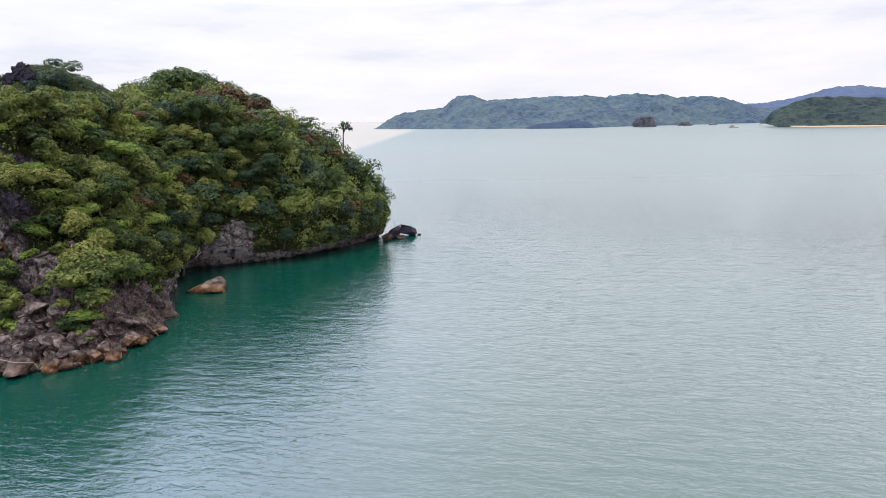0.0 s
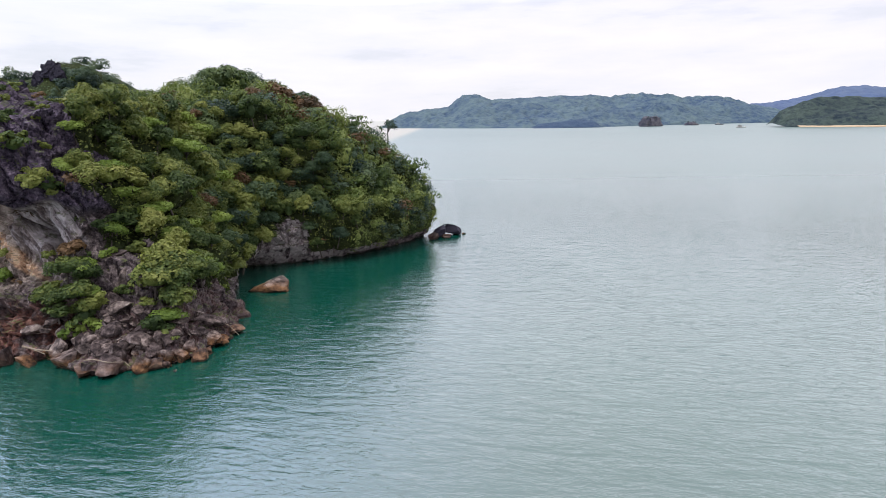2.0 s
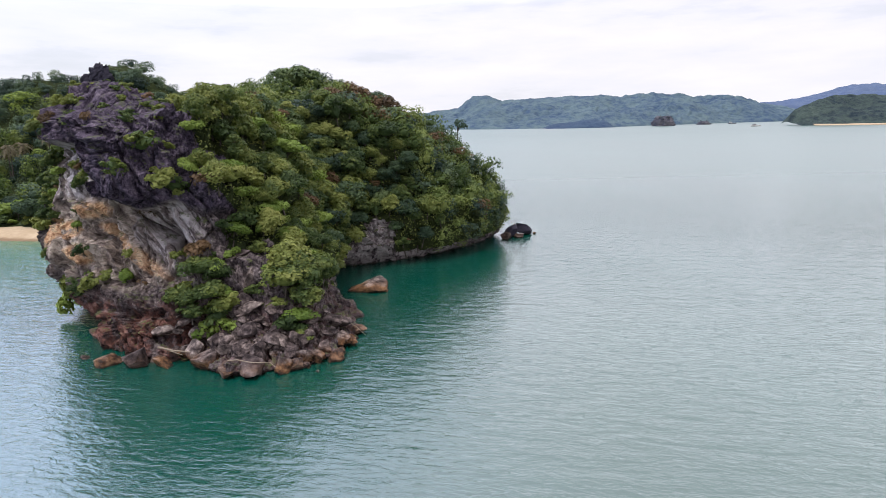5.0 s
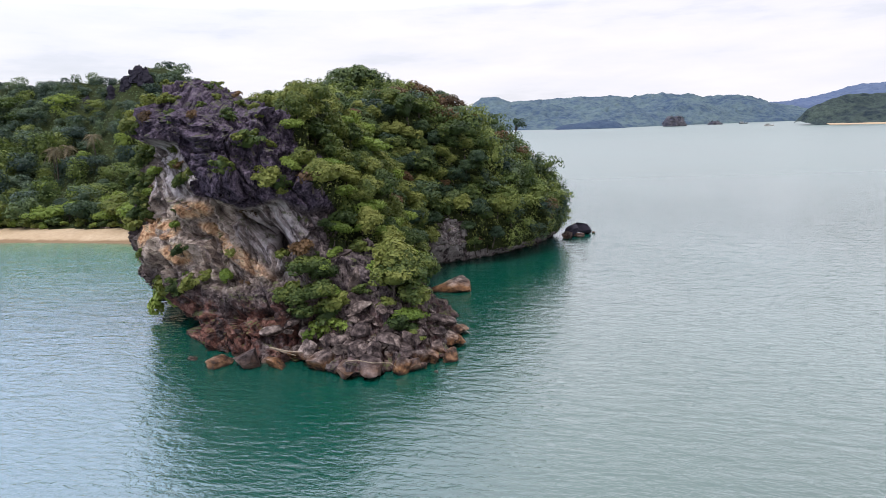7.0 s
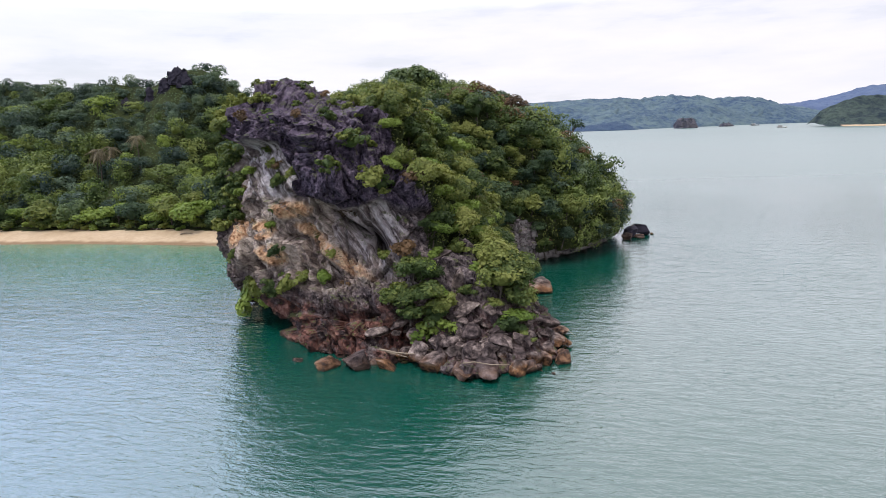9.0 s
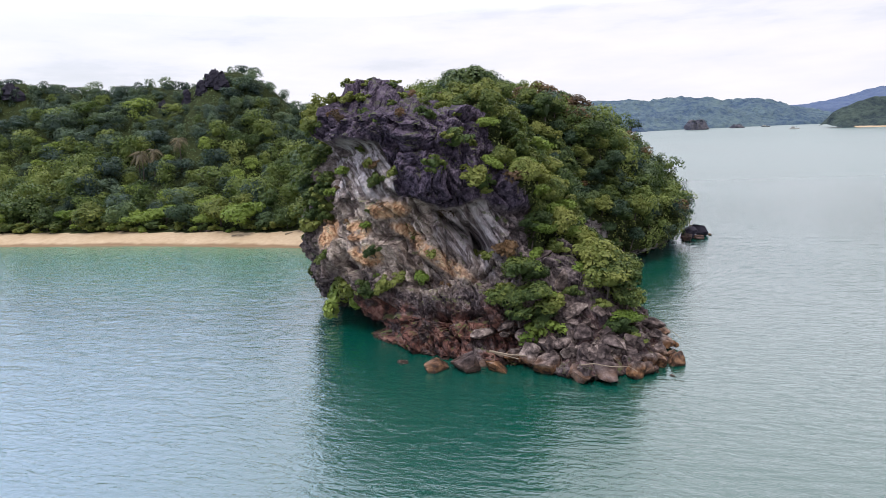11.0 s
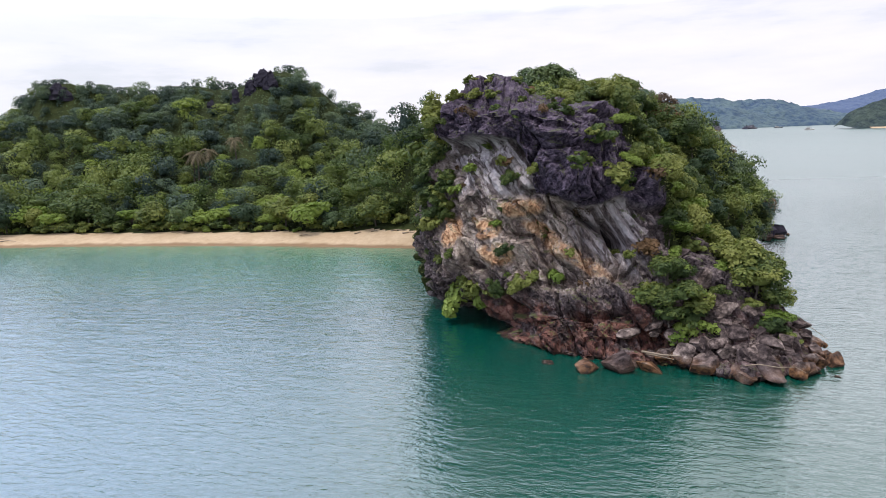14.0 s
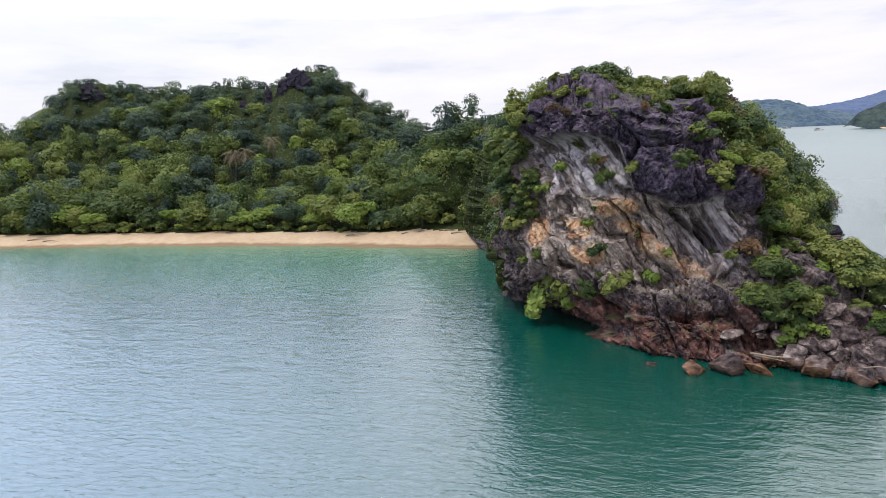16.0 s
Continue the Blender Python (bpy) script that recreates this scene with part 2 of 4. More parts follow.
def sea_water():
    """Green coastal water: shallow and sandy at the beach, small wind waves."""
    m = Nodes("sea_water")
    x, y = m.axis("X"), m.axis("Y")
    # metres off the beach line, which bends away to the east end
    off = m.maths("SUBTRACT", m.maths("ADD", 153.0, m.maths("MULTIPLY", m.maths("ADD", x, 148.0), -0.16)), y)
    off = m.maths("ADD", off, m.maths("MULTIPLY", m.maths("SUBTRACT", m.noise(0.05, 3), 0.5), 14.0))
    bay = m.ramp(m.maths("DIVIDE", m.maths("ADD", x, 120.0), 80.0), (0.3, 1.0), (0.5, 0.0))
    deep = m.ramp(m.noise(0.012, 4, 0.5), (0.35, (0.0006, 0.047, 0.032)), (0.65, (0.0012, 0.058, 0.041)))
    shoal = m.ramp(m.maths("DIVIDE", off, 60.0), (0.0, (0.20, 0.18, 0.11)), (0.06, (0.11, 0.22, 0.13)), (0.25, (0.030, 0.15, 0.10)), (0.9, (0.002, 0.060, 0.052)))
    c = m.mix(bay, deep, shoal)
    # a long low swell, wind ripples and fine chop
    w0 = m.noise(0.36, 2, 0.5, m.scaled((0.55, 1.5, 1.0), (0, 0, 8)), 0.4)
    w1 = m.noise(1.4, 3, 0.6, m.scaled((0.58, 1.35, 1.0), (0, 0, 13)), 0.7)
    w2 = m.noise(4.2, 3, 0.6, m.scaled((0.7, 1.35, 1.0), (0, 0, -9)), 0.5)
    gust = m.ramp(m.noise(0.02, 4, 0.55, m.scaled((0.6, 1.6, 1), (0, 0, 20))), (0.3, 0.6), (0.7, 1.0))
    # a tongue of calmer water in the shelter of the headland's east side
    lee = m.ramp(m.noise(0.011, 3, 0.5, m.scaled((1.0, 0.35, 1.0), (0, 0, -25))), (0.40, 0.75), (0.56, 1.0))
    n0 = m.bump(w0, 0.8, 0.18)
    n1 = m.node("ShaderNodeBump", Distance=0.115)
    m.link(m.maths("MULTIPLY", lee, 0.85), n1.inputs["Strength"])
    m.link(w1, n1.inputs["Height"])
    m.link(n0, n1.inputs["Normal"])
    n2 = m.node("ShaderNodeBump", Distance=0.026)
    m.link(m.maths("MULTIPLY", gust, lee), n2.inputs["Strength"])
    m.link(w2, n2.inputs["Height"])
    m.link(n1.outputs[0], n2.inputs["Normal"])
    m.bsdf.inputs["IOR"].default_value = 2.45
    return m.done(c, m.ramp(m.maths("DIVIDE", y, 1000.0), (0.10, 0.05), (0.30, 0.30), (0.9, 0.40)), n2.outputs[0], 0.5)


ROCK = limestone("limestone")
STONE = boulder_stone("boulder_stone")
WATER = sea_water()
def beach_sand():
    m = Nodes("sand")
    n = m.noise(0.9, 7, 0.6)
    dry = m.mix(0.5, m.ramp(n, (0.3, (0.36, 0.265, 0.16)), (0.7, (0.50, 0.39, 0.255))), m.ramp(m.noise(0.14, 4), (0.35, (0.33, 0.235, 0.145)), (0.65, (0.46, 0.35, 0.24))))
    wet = m.ramp(m.maths("ADD", m.axis("Z"), m.maths("MULTIPLY", m.noise(0.25, 4), 0.7)), (0.62, 1.0), (0.98, 0.0))
    litter = m.ramp(m.noise(1.6, 6, 0.7), (0.62, 0.0), (0.72, 0.5))
    return m.done(m.mix(litter, m.mix(wet, dry, (0.20, 0.13, 0.075)), (0.12, 0.085, 0.06)), 0.88, m.bump(n, 0.5, 0.08))


SAND = beach_sand()
CRAG = plain("dark_crag", (0.010, 0.009, 0.015), (0.046, 0.041, 0.058), 1.2, 0.9, 0.8, 0.3)
UNDERGROWTH = plain("undergrowth", (0.010, 0.016, 0.006), (0.040, 0.050, 0.014), 1.6, 0.95, 0.9, 0.3)
BARK = plain("bark", (0.03, 0.025, 0.02), (0.12, 0.10, 0.085), 2.5, 0.9, 0.6, 0.04)
DRIFT = plain("driftwood", (0.17, 0.13, 0.095), (0.34, 0.28, 0.21), 3.0, 0.85, 0.4, 0.02)
LEAF = foliage("leaves_green", (0.15, (0.020, 0.036, 0.014)), (0.40, (0.056, 0.086, 0.027)), (0.60, (0.138, 0.164, 0.042)), (0.85, (0.235, 0.245, 0.070)), patchy=0.3)
LEAF_DARK = foliage("leaves_dark", (0.15, (0.013, 0.025, 0.016)), (0.42, (0.034, 0.060, 0.036)), (0.65, (0.080, 0.118, 0.052)), (0.9, (0.15, 0.192, 0.08)), patchy=0.25)
WOOD = foliage("wood_green", (0.15, (0.024, 0.042, 0.016)), (0.40, (0.062, 0.096, 0.030)), (0.60, (0.135, 0.172, 0.048)), (0.85, (0.21, 0.245, 0.075)), patchy=0.12, stand=True)
# faint haze over the hillside is put into WOOD_DARK's colour as blue
WOOD_DARK = foliage("wood_dark", (0.15, (0.014, 0.028, 0.024)), (0.42, (0.040, 0.066, 0.055)), (0.65, (0.088, 0.128, 0.080)), (0.9, (0.16, 0.20, 0.10)), patchy=0.12, stand=True)
LEAF_LIME = foliage("leaves_lime", (0.15, (0.07, 0.12, 0.022)), (0.45, (0.14, 0.20, 0.040)), (0.8, (0.22, 0.28, 0.065)))
LEAF_RUST = foliage("leaves_russet", (0.15, (0.036, 0.026, 0.016)), (0.45, (0.090, 0.056, 0.032)), (0.8, (0.16, 0.096, 0.050)))
FROND = foliage("palm_fronds", (0.12, (0.05, 0.05, 0.026)), (0.5, (0.13, 0.11, 0.065)), (0.85, (0.24, 0.19, 0.125)))


# ---- shared building code ----
def hashed(ix, iy, iz, seed):
    n = (ix * 374761393 + iy * 668265263 + iz * 2147483647 + seed * 974634777) & 0xFFFFFFFF
    n = ((n ^ (n >> 13)) * 1274126177) & 0xFFFFFFFF
    n = ((n ^ (n >> 15)) * 2246822519) & 0xFFFFFFFF
    return ((n ^ (n >> 16)) & 0xFFFFFF) / float(0xFFFFFF)


def value_noise(p, seed=0):
    """Smooth noise of 0 to 1 at the rows of p."""
    i = np.floor(p).astype(np.int64)
    f = p - i
    f = f * f * (3 - 2 * f)
    out = np.zeros(len(p))
    for dx in (0, 1):
        for dy in (0, 1):
            for dz in (0, 1):
                w = (f[:, 0] if dx else 1 - f[:, 0]) * (f[:, 1] if dy else 1 - f[:, 1]) * (f[:, 2] if dz else 1 - f[:, 2])
                out += w * hashed(i[:, 0] + dx, i[:, 1] + dy, i[:, 2] + dz, seed)
    return out


def fbm(p, octaves=4, seed=0, gain=0.5):
    out, amp, total = np.zeros(len(p)), 1.0, 0.0
    for k in range(octaves):
        out += amp * value_noise(p * 2.03 ** k + 17.3 * k, seed + k)
        total += amp
        amp *= gain
    return out / total


def cells(p, seed=0):
    """Distance to the nearest cell's point, to the next one's, the cell's own number of 0 to 1, and its tilted face."""
    i = np.floor(p).astype(np.int64)
    d1, d2, own, face = np.full(len(p), 9.0), np.full(len(p), 9.0), np.zeros(len(p)), np.zeros(len(p))
    for dx in (-1, 0, 1):
        for dy in (-1, 0, 1):
            for dz in (-1, 0, 1):
                c = i + (dx, dy, dz)
                q = np.stack([c[:, k] + hashed(c[:, 0], c[:, 1], c[:, 2], seed + 5 + k) for k in range(3)], 1)
                d = np.linalg.norm(p - q, axis=1)
                near = d < d1
                d2 = np.where(near, d1, np.minimum(d2, d))
                own = np.where(near, hashed(c[:, 0], c[:, 1], c[:, 2], seed + 11), own)
                slope = sum((p[:, k] - q[:, k]) * (hashed(c[:, 0], c[:, 1], c[:, 2], seed + 21 + k) - 0.5) for k in range(3))
                face = np.where(near, slope, face)
                d1 = np.where(near, d, d1)
    return d1, d2, own, face


def mesh_of(name, verts, faces, mats, smooth=False, which=None):
    """A mesh from arrays: verts n x 3, faces m x 3 or m x 4."""
    me = bpy.data.meshes.new(name)
    verts, faces = np.asarray(verts, np.float32), np.asarray(faces, np.int32)
    n, k = faces.shape
    me.vertices.add(len(verts))
    me.vertices.foreach_set("co", verts.ravel())
    me.loops.add(n * k)
    me.loops.foreach_set("vertex_index", faces.ravel())
    me.polygons.add(n)
    me.polygons.foreach_set("loop_start", np.arange(0, n * k, k, dtype=np.int32))
    me.polygons.foreach_set("loop_total", np.full(n, k, np.int32))
    for mat in mats:
        me.materials.append(mat)
    if which is not None:
        me.polygons.foreach_set("material_index", np.asarray(which, np.int32))
    me.polygons.foreach_set("use_smooth", np.full(n, smooth))
    me.update(calc_edges=True)
    return me


def grid_faces(rows, cols, closed=False):
    r, c = np.meshgrid(np.arange(rows - 1), np.arange(cols if closed else cols - 1), indexing="ij")
    c2 = (c + 1) % cols
    return np.stack([r * cols + c, r * cols + c2, (r + 1) * cols + c2, (r + 1) * cols + c], -1).reshape(-1, 4)


def tube(points, radii, sides=6):
    """Vertices and quads of a bent, tapered rod."""
    pts = [Vector(p) for p in points]
    verts = []
    for k, p in enumerate(pts):
        way = (pts[min(k + 1, len(pts) - 1)] - pts[max(k - 1, 0)]).normalized()
        side = way.cross(Vector((0.31, 0.87, 0.38))).normalized()
        up = way.cross(side)
        for s in range(sides):
            a = 2 * math.pi * s / sides
            verts.append(p + (side * math.cos(a) + up * math.sin(a)) * radii[k])
    return np.array(verts), grid_faces(len(pts), sides, True)


def joined(pieces):
    """One list of vertices and faces from several."""
    verts, faces, n = [], [], 0
    for v, f in pieces:
        verts.append(v)
        faces.append(np.asarray(f) + n)
        n += len(v)
    return np.vstack(verts), np.vstack(faces)


def part(name, me, parent, label=""):
    ob = new(name, me)
    ob.parent = parent
    return tagged(ob, label)


# ---- sea ----
def flat_ring(edges):
    verts, faces = [], []
    n = len(edges)
    for yy in edges:
        for xx in edges:
            verts.append((xx, yy, 0.0))
    return np.array(verts), grid_faces(n, n)


sv, sf = flat_ring([-4900, -2500, -1200, -600, -300, -150, 0, 150, 300, 600, 1200, 2500, 4900])
tagged(new("water", mesh_of("water", sv, sf, [WATER])), "calm green sea water with small wind ripples", "sea", kind="structure")

# ---- headland: sections round its middle, as radius at 0, 4, 12, 20 and 28 m above the sea ----
HEAD = Vector((-70.0, 118.0))
SOUTH_FACE = [
    (238, 28.1, 30.4, 30.0, 27.6, 14.0), (244, 31.0, 34.2, 33.2, 30.6, 26.4), (250, 32.6, 35.2, 34.3, 33.0, 30.2),
    (256, 34.6, 36.4, 35.3, 34.9, 33.4), (261, 37.8, 38.2, 36.7, 36.8, 35.7), (266, 42.2, 40.4, 37.1, 38.4, 37.4),
    (271, 45.0, 43.2, 38.2, 39.5, 38.1), (276, 46.6, 44.6, 39.7, 39.4, 36.4), (281, 48.2, 45.6, 40.7, 39.5, 34.2),
    (286, 51.7, 48.3, 41.2, 38.7, 31.4), (291, 56.2, 50.0, 40.8, 37.0, 27.1), (296, 57.5, 51.7, 40.2, 34.8, 21.5),
    (301, 56.1, 51.0, 39.7, 32.1, 17.2), (306, 52.1, 48.0, 36.2, 27.8, 14.4)]
COVE_SIDE = [
    (311, 44.7, 39.6, 31.6, 23.6, 12.5), (316, 35.5, 32.8, 27.8, 21.2, 11.2), (322, 30.9, 29.6, 25.4, 19.1, 10.6),
    (332, 26.9, 27.2, 23.0, 17.9, 10.0), (346, 25.7, 26.0, 22.3, 17.6, 9.7), (356, 30.9, 30.5, 24.0, 18.6, 9.9),
    (362, 38.3, 36.9, 26.2, 19.9, 10.2), (366, 43.5, 42.1, 28.1, 21.0, 10.6), (371, 48.4, 46.4, 39.0, 31.0, 18.0),
    (377, 54.8, 53.0, 47.0, 38.0, 22.0), (382, 60.0, 57.0, 51.0, 42.0, 25.5), (384, 61.0, 59.0, 53.0, 44.5, 27.0)]
BACK_SIDE = [
    (388, 62.0, 61.0, 59.0, 50.0, 29.5), (393, 62.0, 61.0, 59.5, 51.0, 31.5), (405, 58.0, 57.0, 54.0, 46.0, 32.0), (425, 60.0, 59.0, 57.0, 53.5, 47.0),
    (450, 65.1, 63.1, 58.6, 53.5, 47.7), (475, 58.2, 56.5, 51.6, 45.4, 21.5), (494, 24.5, 24.1, 22.6, 19.1, 10.1),
    (504, 19.6, 19.1, 18.3, 15.5, 8.7), (520, 15.9, 15.8, 15.2, 13.2, 7.4), (540, 14.6, 14.5, 14.0, 12.3, 7.0),
    (560, 15.2, 15.2, 14.6, 12.9, 7.4), (576, 17.3, 17.4, 16.7, 14.9, 8.7), (592, 24.4, 26.5, 26.3, 24.5, 11.4)]


def headland():
    rows = np.array(SOUTH_FACE + COVE_SIDE + BACK_SIDE, float)
    ang = np.r_[np.linspace(236, 314, 580, endpoint=False), np.linspace(314, 390, 210, endpoint=False), np.linspace(390, 596, 90, endpoint=False)]
    levels = np.linspace(-3, 28, 172)
    rad = []
    for k in range(1, 6):
        r = np.interp(ang, rows[:, 0], rows[:, k], period=360)
        for _ in range(8):
            r = 0.25 * np.roll(r, 1) + 0.5 * r + 0.25 * np.roll(r, -1)
        rad.append(r)
    rad = np.array([rad[0], *rad])                                  # below the sea as at the sea
    knots = np.array([-3, 0.5, 1.8, 4, 8, 12, 20, 28.0])
    # the swell has hollowed the foot of the west corner and of the cove
    hollow = np.interp(ang, [238, 243, 259, 264, 326, 340, 372, 384], [0, 3.6, 3.6, 0, 0, 4.6, 5.0, 2.0])
    rad = np.insert(rad, 2, 0.4 * rad[1] + 0.6 * rad[2], 0)
    rad[:2] = np.minimum(rad[:2], np.where(hollow > 0.1, rad[2] - hollow, rad[:2]))
    rad[:3] -= np.interp(ang, [322, 336, 372, 384, 390], [0, 4.2, 5.2, 3.0, 0]) * np.array((1.0, 1.0, 0.8))[:, None]
    cave = np.interp(ang, [236, 240, 252, 262, 268, 584, 592, 596], [5.5, 7.0, 6.2, 2.6, 0, 0, 4.5, 5.5])
    rad[:4] -= cave * np.array((0.62, 0.62, 0.62, 0.22))[:, None]
    upright = np.interp(ang, [305, 318, 388, 410], [0.5, 0.12, 0.12, 0.5])     # walls of the cove stand to 8 m
    rad = np.insert(rad, 4, rad[3] * (1 - upright) + rad[4] * upright, 0)
    wall = np.array([[np.interp(z, knots, rad[:, a]) for a in range(len(ang))] for z in levels])
    for _ in range(3):
        wall[1:-1] = 0.25 * wall[:-2] + 0.5 * wall[1:-1] + 0.25 * wall[2:]
    zz = np.repeat(levels[:, None], len(ang), 1)
    caps = np.linspace(1, 0, 46)[1:] ** 1.15
    wall = np.vstack([wall, wall[-1][None] * caps[:, None]])
    zz = np.vstack([zz, np.full((len(caps), len(ang)), 28.0)])
    a = np.radians(ang)
    x, y = HEAD.x + wall * np.cos(a), HEAD.y + wall * np.sin(a)
    u = np.r_[np.ones(len(levels)), caps][:, None]
    top = 1.6 * (1 - u ** 2)
    for cx, cy, size, rise in ((-63, 158, 13, 5.5), (-78, 91, 5.5, 5.5), (-68, 116, 12, -5.0), (-46, 150, 9, 1.5)):
        top = top + (1 - u ** 8) * rise * np.exp(-((x - cx) ** 2 + (y - cy) ** 2) / (2 * size ** 2))
    zz = zz + top
    p = np.stack([x, y, zz], -1)
    shape = p.shape
    # outward normals of the smooth form
    du = np.roll(p, -1, 1) - np.roll(p, 1, 1)
    dv = np.gradient(p, axis=0)
    nrm = np.cross(du, dv)
    nrm /= np.linalg.norm(nrm, axis=2, keepdims=True) + 1e-9
    nrm[-1] = (0, 0, 1)
    p, nrm = p.reshape(-1, 3), nrm.reshape(-1, 3)
    x, y, z = p.T
    ramp = lambda v, lo, hi: np.clip((v - lo) / (hi - lo), 0, 1) ** 2 * (3 - 2 * np.clip((v - lo) / (hi - lo), 0, 1))
    wave = fbm(p / 4.0, 4, 77) - 0.5
    front = ramp(y, 97.0, 91.0) * ramp(nrm[:, 2], 0.8, 0.4)
    # the dark crown: its lower edge runs level in the west, drops round a great rounded block and climbs again
    lip = np.interp(x, [-90, -81, -74.2, -72.2, -70.6, -68.1, -65.3, -63.0, -61.4, -58.0], [23, 24.6, 24.9, 23.6, 18.6, 17.6, 16.6, 17.2, 17.4, 15.5]) + 1.6 * wave
    over = z - lip
    crust = ramp(over, -0.3, 0.5)
    # the scooped hollow under it, with slanting drip ribs
    scoop = ramp(x, -83.5, -80.0) * ramp(x, -69.6, -71.6) * ramp(z, 16.6, 18.8) * (1 - crust) * front
    # and the slanting grey slabs under the great block
    slabs = ramp(x, -68.0, -66.0) * ramp(x, -56.5, -59.0) * ramp(z + 0.55 * (x + 62.0), 9.0, 10.6) * (1 - crust) * front
    # fresh broken faces below, and their ochre patches
    fresh = ramp(x, -85.0, -80.0) * ramp(x, -58.5, -62.0) * ramp(z + 3 * wave, 6.5, 9.0) * (1 - crust) * (1 - 0.85 * np.maximum(scoop, slabs)) * front
    ochre = np.zeros(len(p))
    for cx, cz, sx, sz, dip in ((-72.6, 16.4, 2.6, 1.3, 0.0), (-75.4, 10.6, 1.9, 1.6, 0.0), (-76.6, 13.6, 1.6, 1.3, 0.0), (-67.0, 11.0, 5.0, 0.9, 0.48), (-70.5, 13.4, 2.4, 1.0, 0.4), (-81.5, 13.0, 1.2, 2.0, 0.0)):
        ochre = np.maximum(ochre, np.exp(-((x - cx) / sx) ** 2 - ((z - cz + dip * (x - cx)) / sz) ** 2))
    ochre = ramp(ochre + 0.5 * wave, 0.25, 0.6) * (1 - crust) * (1 - slabs) * front
    red = ramp(z + 2.5 * wave, 6.6, 4.2) * ramp(x, -80.0, -76.5) * (0.3 + 0.7 * ramp(x, -54.0, -58.0)) * ramp(y, 92.0, 84.0)
    # weathered rock: swells, tilted beds, split blocks and fine fretting
    tilt = np.array(((0.70, 0.0, -0.714), (0.14, 0.98, 0.137), (0.70, -0.196, 0.687)))
    q = p @ tilt.T
    bend = np.stack([fbm(p / 5.0 + 40.0 * k, 3, 21 + k) - 0.5 for k in range(3)], 1)
    d = 3.4 * (fbm(p / 8.0, 3, 3) - 0.5)
    calm = 1 - 0.75 * np.maximum(scoop, slabs)
    # great blocks with open joints, tilted with the beds below, standing in the crown
    c1, c2, own, face = cells(q / (6.5, 4.6, 3.0) + 0.7 * bend, 2)
    d += calm * (1.3 * (own - 0.5) + 3.4 * face - 0.7 * np.exp(-(c2 - c1) / 0.035))
    c1, c2, own, face = cells(q / (2.6, 2.0, 1.15) + 0.5 * bend, 7)
    d += calm * (0.40 * (own - 0.5) + 1.5 * face - 0.22 * np.exp(-(c2 - c1) / 0.05))
    c1, c2, own, face = cells(p / (1.0, 1.0, 0.8) + 0.6 * bend, 17)
    d += calm * ramp(fbm(p / 5.0, 3, 35), 0.42, 0.56) * (0.18 * (own - 0.5) + 0.7 * face - 0.08 * np.exp(-(c2 - c1) / 0.1))
    # sharp creases and splintered edges, drawn out along the beds
    d += calm * 1.5 * (np.abs(2 * fbm(q / (4.6, 3.0, 1.9) + 0.3 * bend, 6, 51, 0.56) - 1) - 0.2)
    # broken steps along the beds
    level = fbm(q * (0.22, 0.34, 0.75), 4, 15) * 8
    d += calm * 2.0 * ((np.floor(level) + np.clip((level - np.floor(level) - 0.7) / 0.3, 0, 1)) / 8 - 0.5)
    # karst fretting: sharp flutes and pits, strongest on the crown
    d += (0.3 + 0.45 * crust) * (0.5 - np.abs(2 * fbm(p / (0.9, 0.9, 1.5), 4, 31, 0.6) - 1)) + 0.22 * (value_noise(p / 0.3, 33) - 0.5)
    d += front * (1.0 * crust * ramp(x, -84.5, -80.5) * ramp(z, 31.0, 27.0) - 1.1 * scoop * ramp(over, -7.5, -1.0) - 0.7 * np.exp(-((over + 0.7) / 0.8) ** 2))
    # the rounded block that hangs over the fresh face
    d += 1.7 * np.exp(-(np.abs((x + 66.3) / 4.6) ** 3) - np.abs((z - 21.6) / 4.6) ** 3) * front
    # slanting ribs in the hollow, curving outward at their feet
    rib = (x + 0.62 * z + 0.03 * (z - 20) ** 2) * 0.85 + 1.2 * wave
    d += (0.75 * scoop + 2.0 * slabs) * (np.abs(2 * (value_noise(np.stack([rib, 0 * rib, z * 0.08], 1), 44)) - 1) - 0.3)
    # the slanting cave under the block, its shadowed slot and the smaller holes
    for cx, cz, sx, sz, dip, deep in ((-61.8, 13.0, 1.5, 1.1, 0.75, 6.5), (-64.6, 14.2, 2.2, 0.5, 0.8, 3.4), (-59.4, 10.8, 1.9, 0.7, 0.7, 3.2), (-73.2, 24.0, 0.5, 1.8, 0.2, 1.6), (-71.4, 18.2, 2.0, 0.5, 0.1, 1.6), (-80.4, 21.5, 0.7, 2.6, 0.3, 1.2), (-70.0, 15.2, 0.5, 2.2, 0.9, 0.9)):
        d -= deep * np.exp(-((x - cx) / sx) ** 2 - ((z - cz + dip * (x - cx)) / sz) ** 2) * front
    # a smooth grey ledge over the level break above the red foot
    shelf = ramp(x, -77.0, -74.0) * ramp(x, -57.0, -61.0) * front
    d += shelf * (0.8 * np.exp(-((z - 6.3) / 1.3) ** 2) - 1.0 * np.exp(-((z - 4.5 - 0.6 * wave) / 0.45) ** 2))
    d *= 1 - 0.6 * ramp(y, 95.0, 102.0) * ramp(z, 7.0, 4.0)
    flat = np.clip((nrm[:, 2] - 0.55) / 0.3, 0, 1)
    p = p + nrm * (d * (1 - 0.45 * flat))[:, None]
    crown_top = ramp(z, 27.0, 28.5) * ramp(y, 102.0, 96.0)
    return p, nrm, shape, {"crust": np.maximum(crust * ramp(y, 100, 92), crown_top), "scoop": np.maximum(scoop, 0.8 * slabs), "fresh": fresh, "ochre": ochre, "red": red}


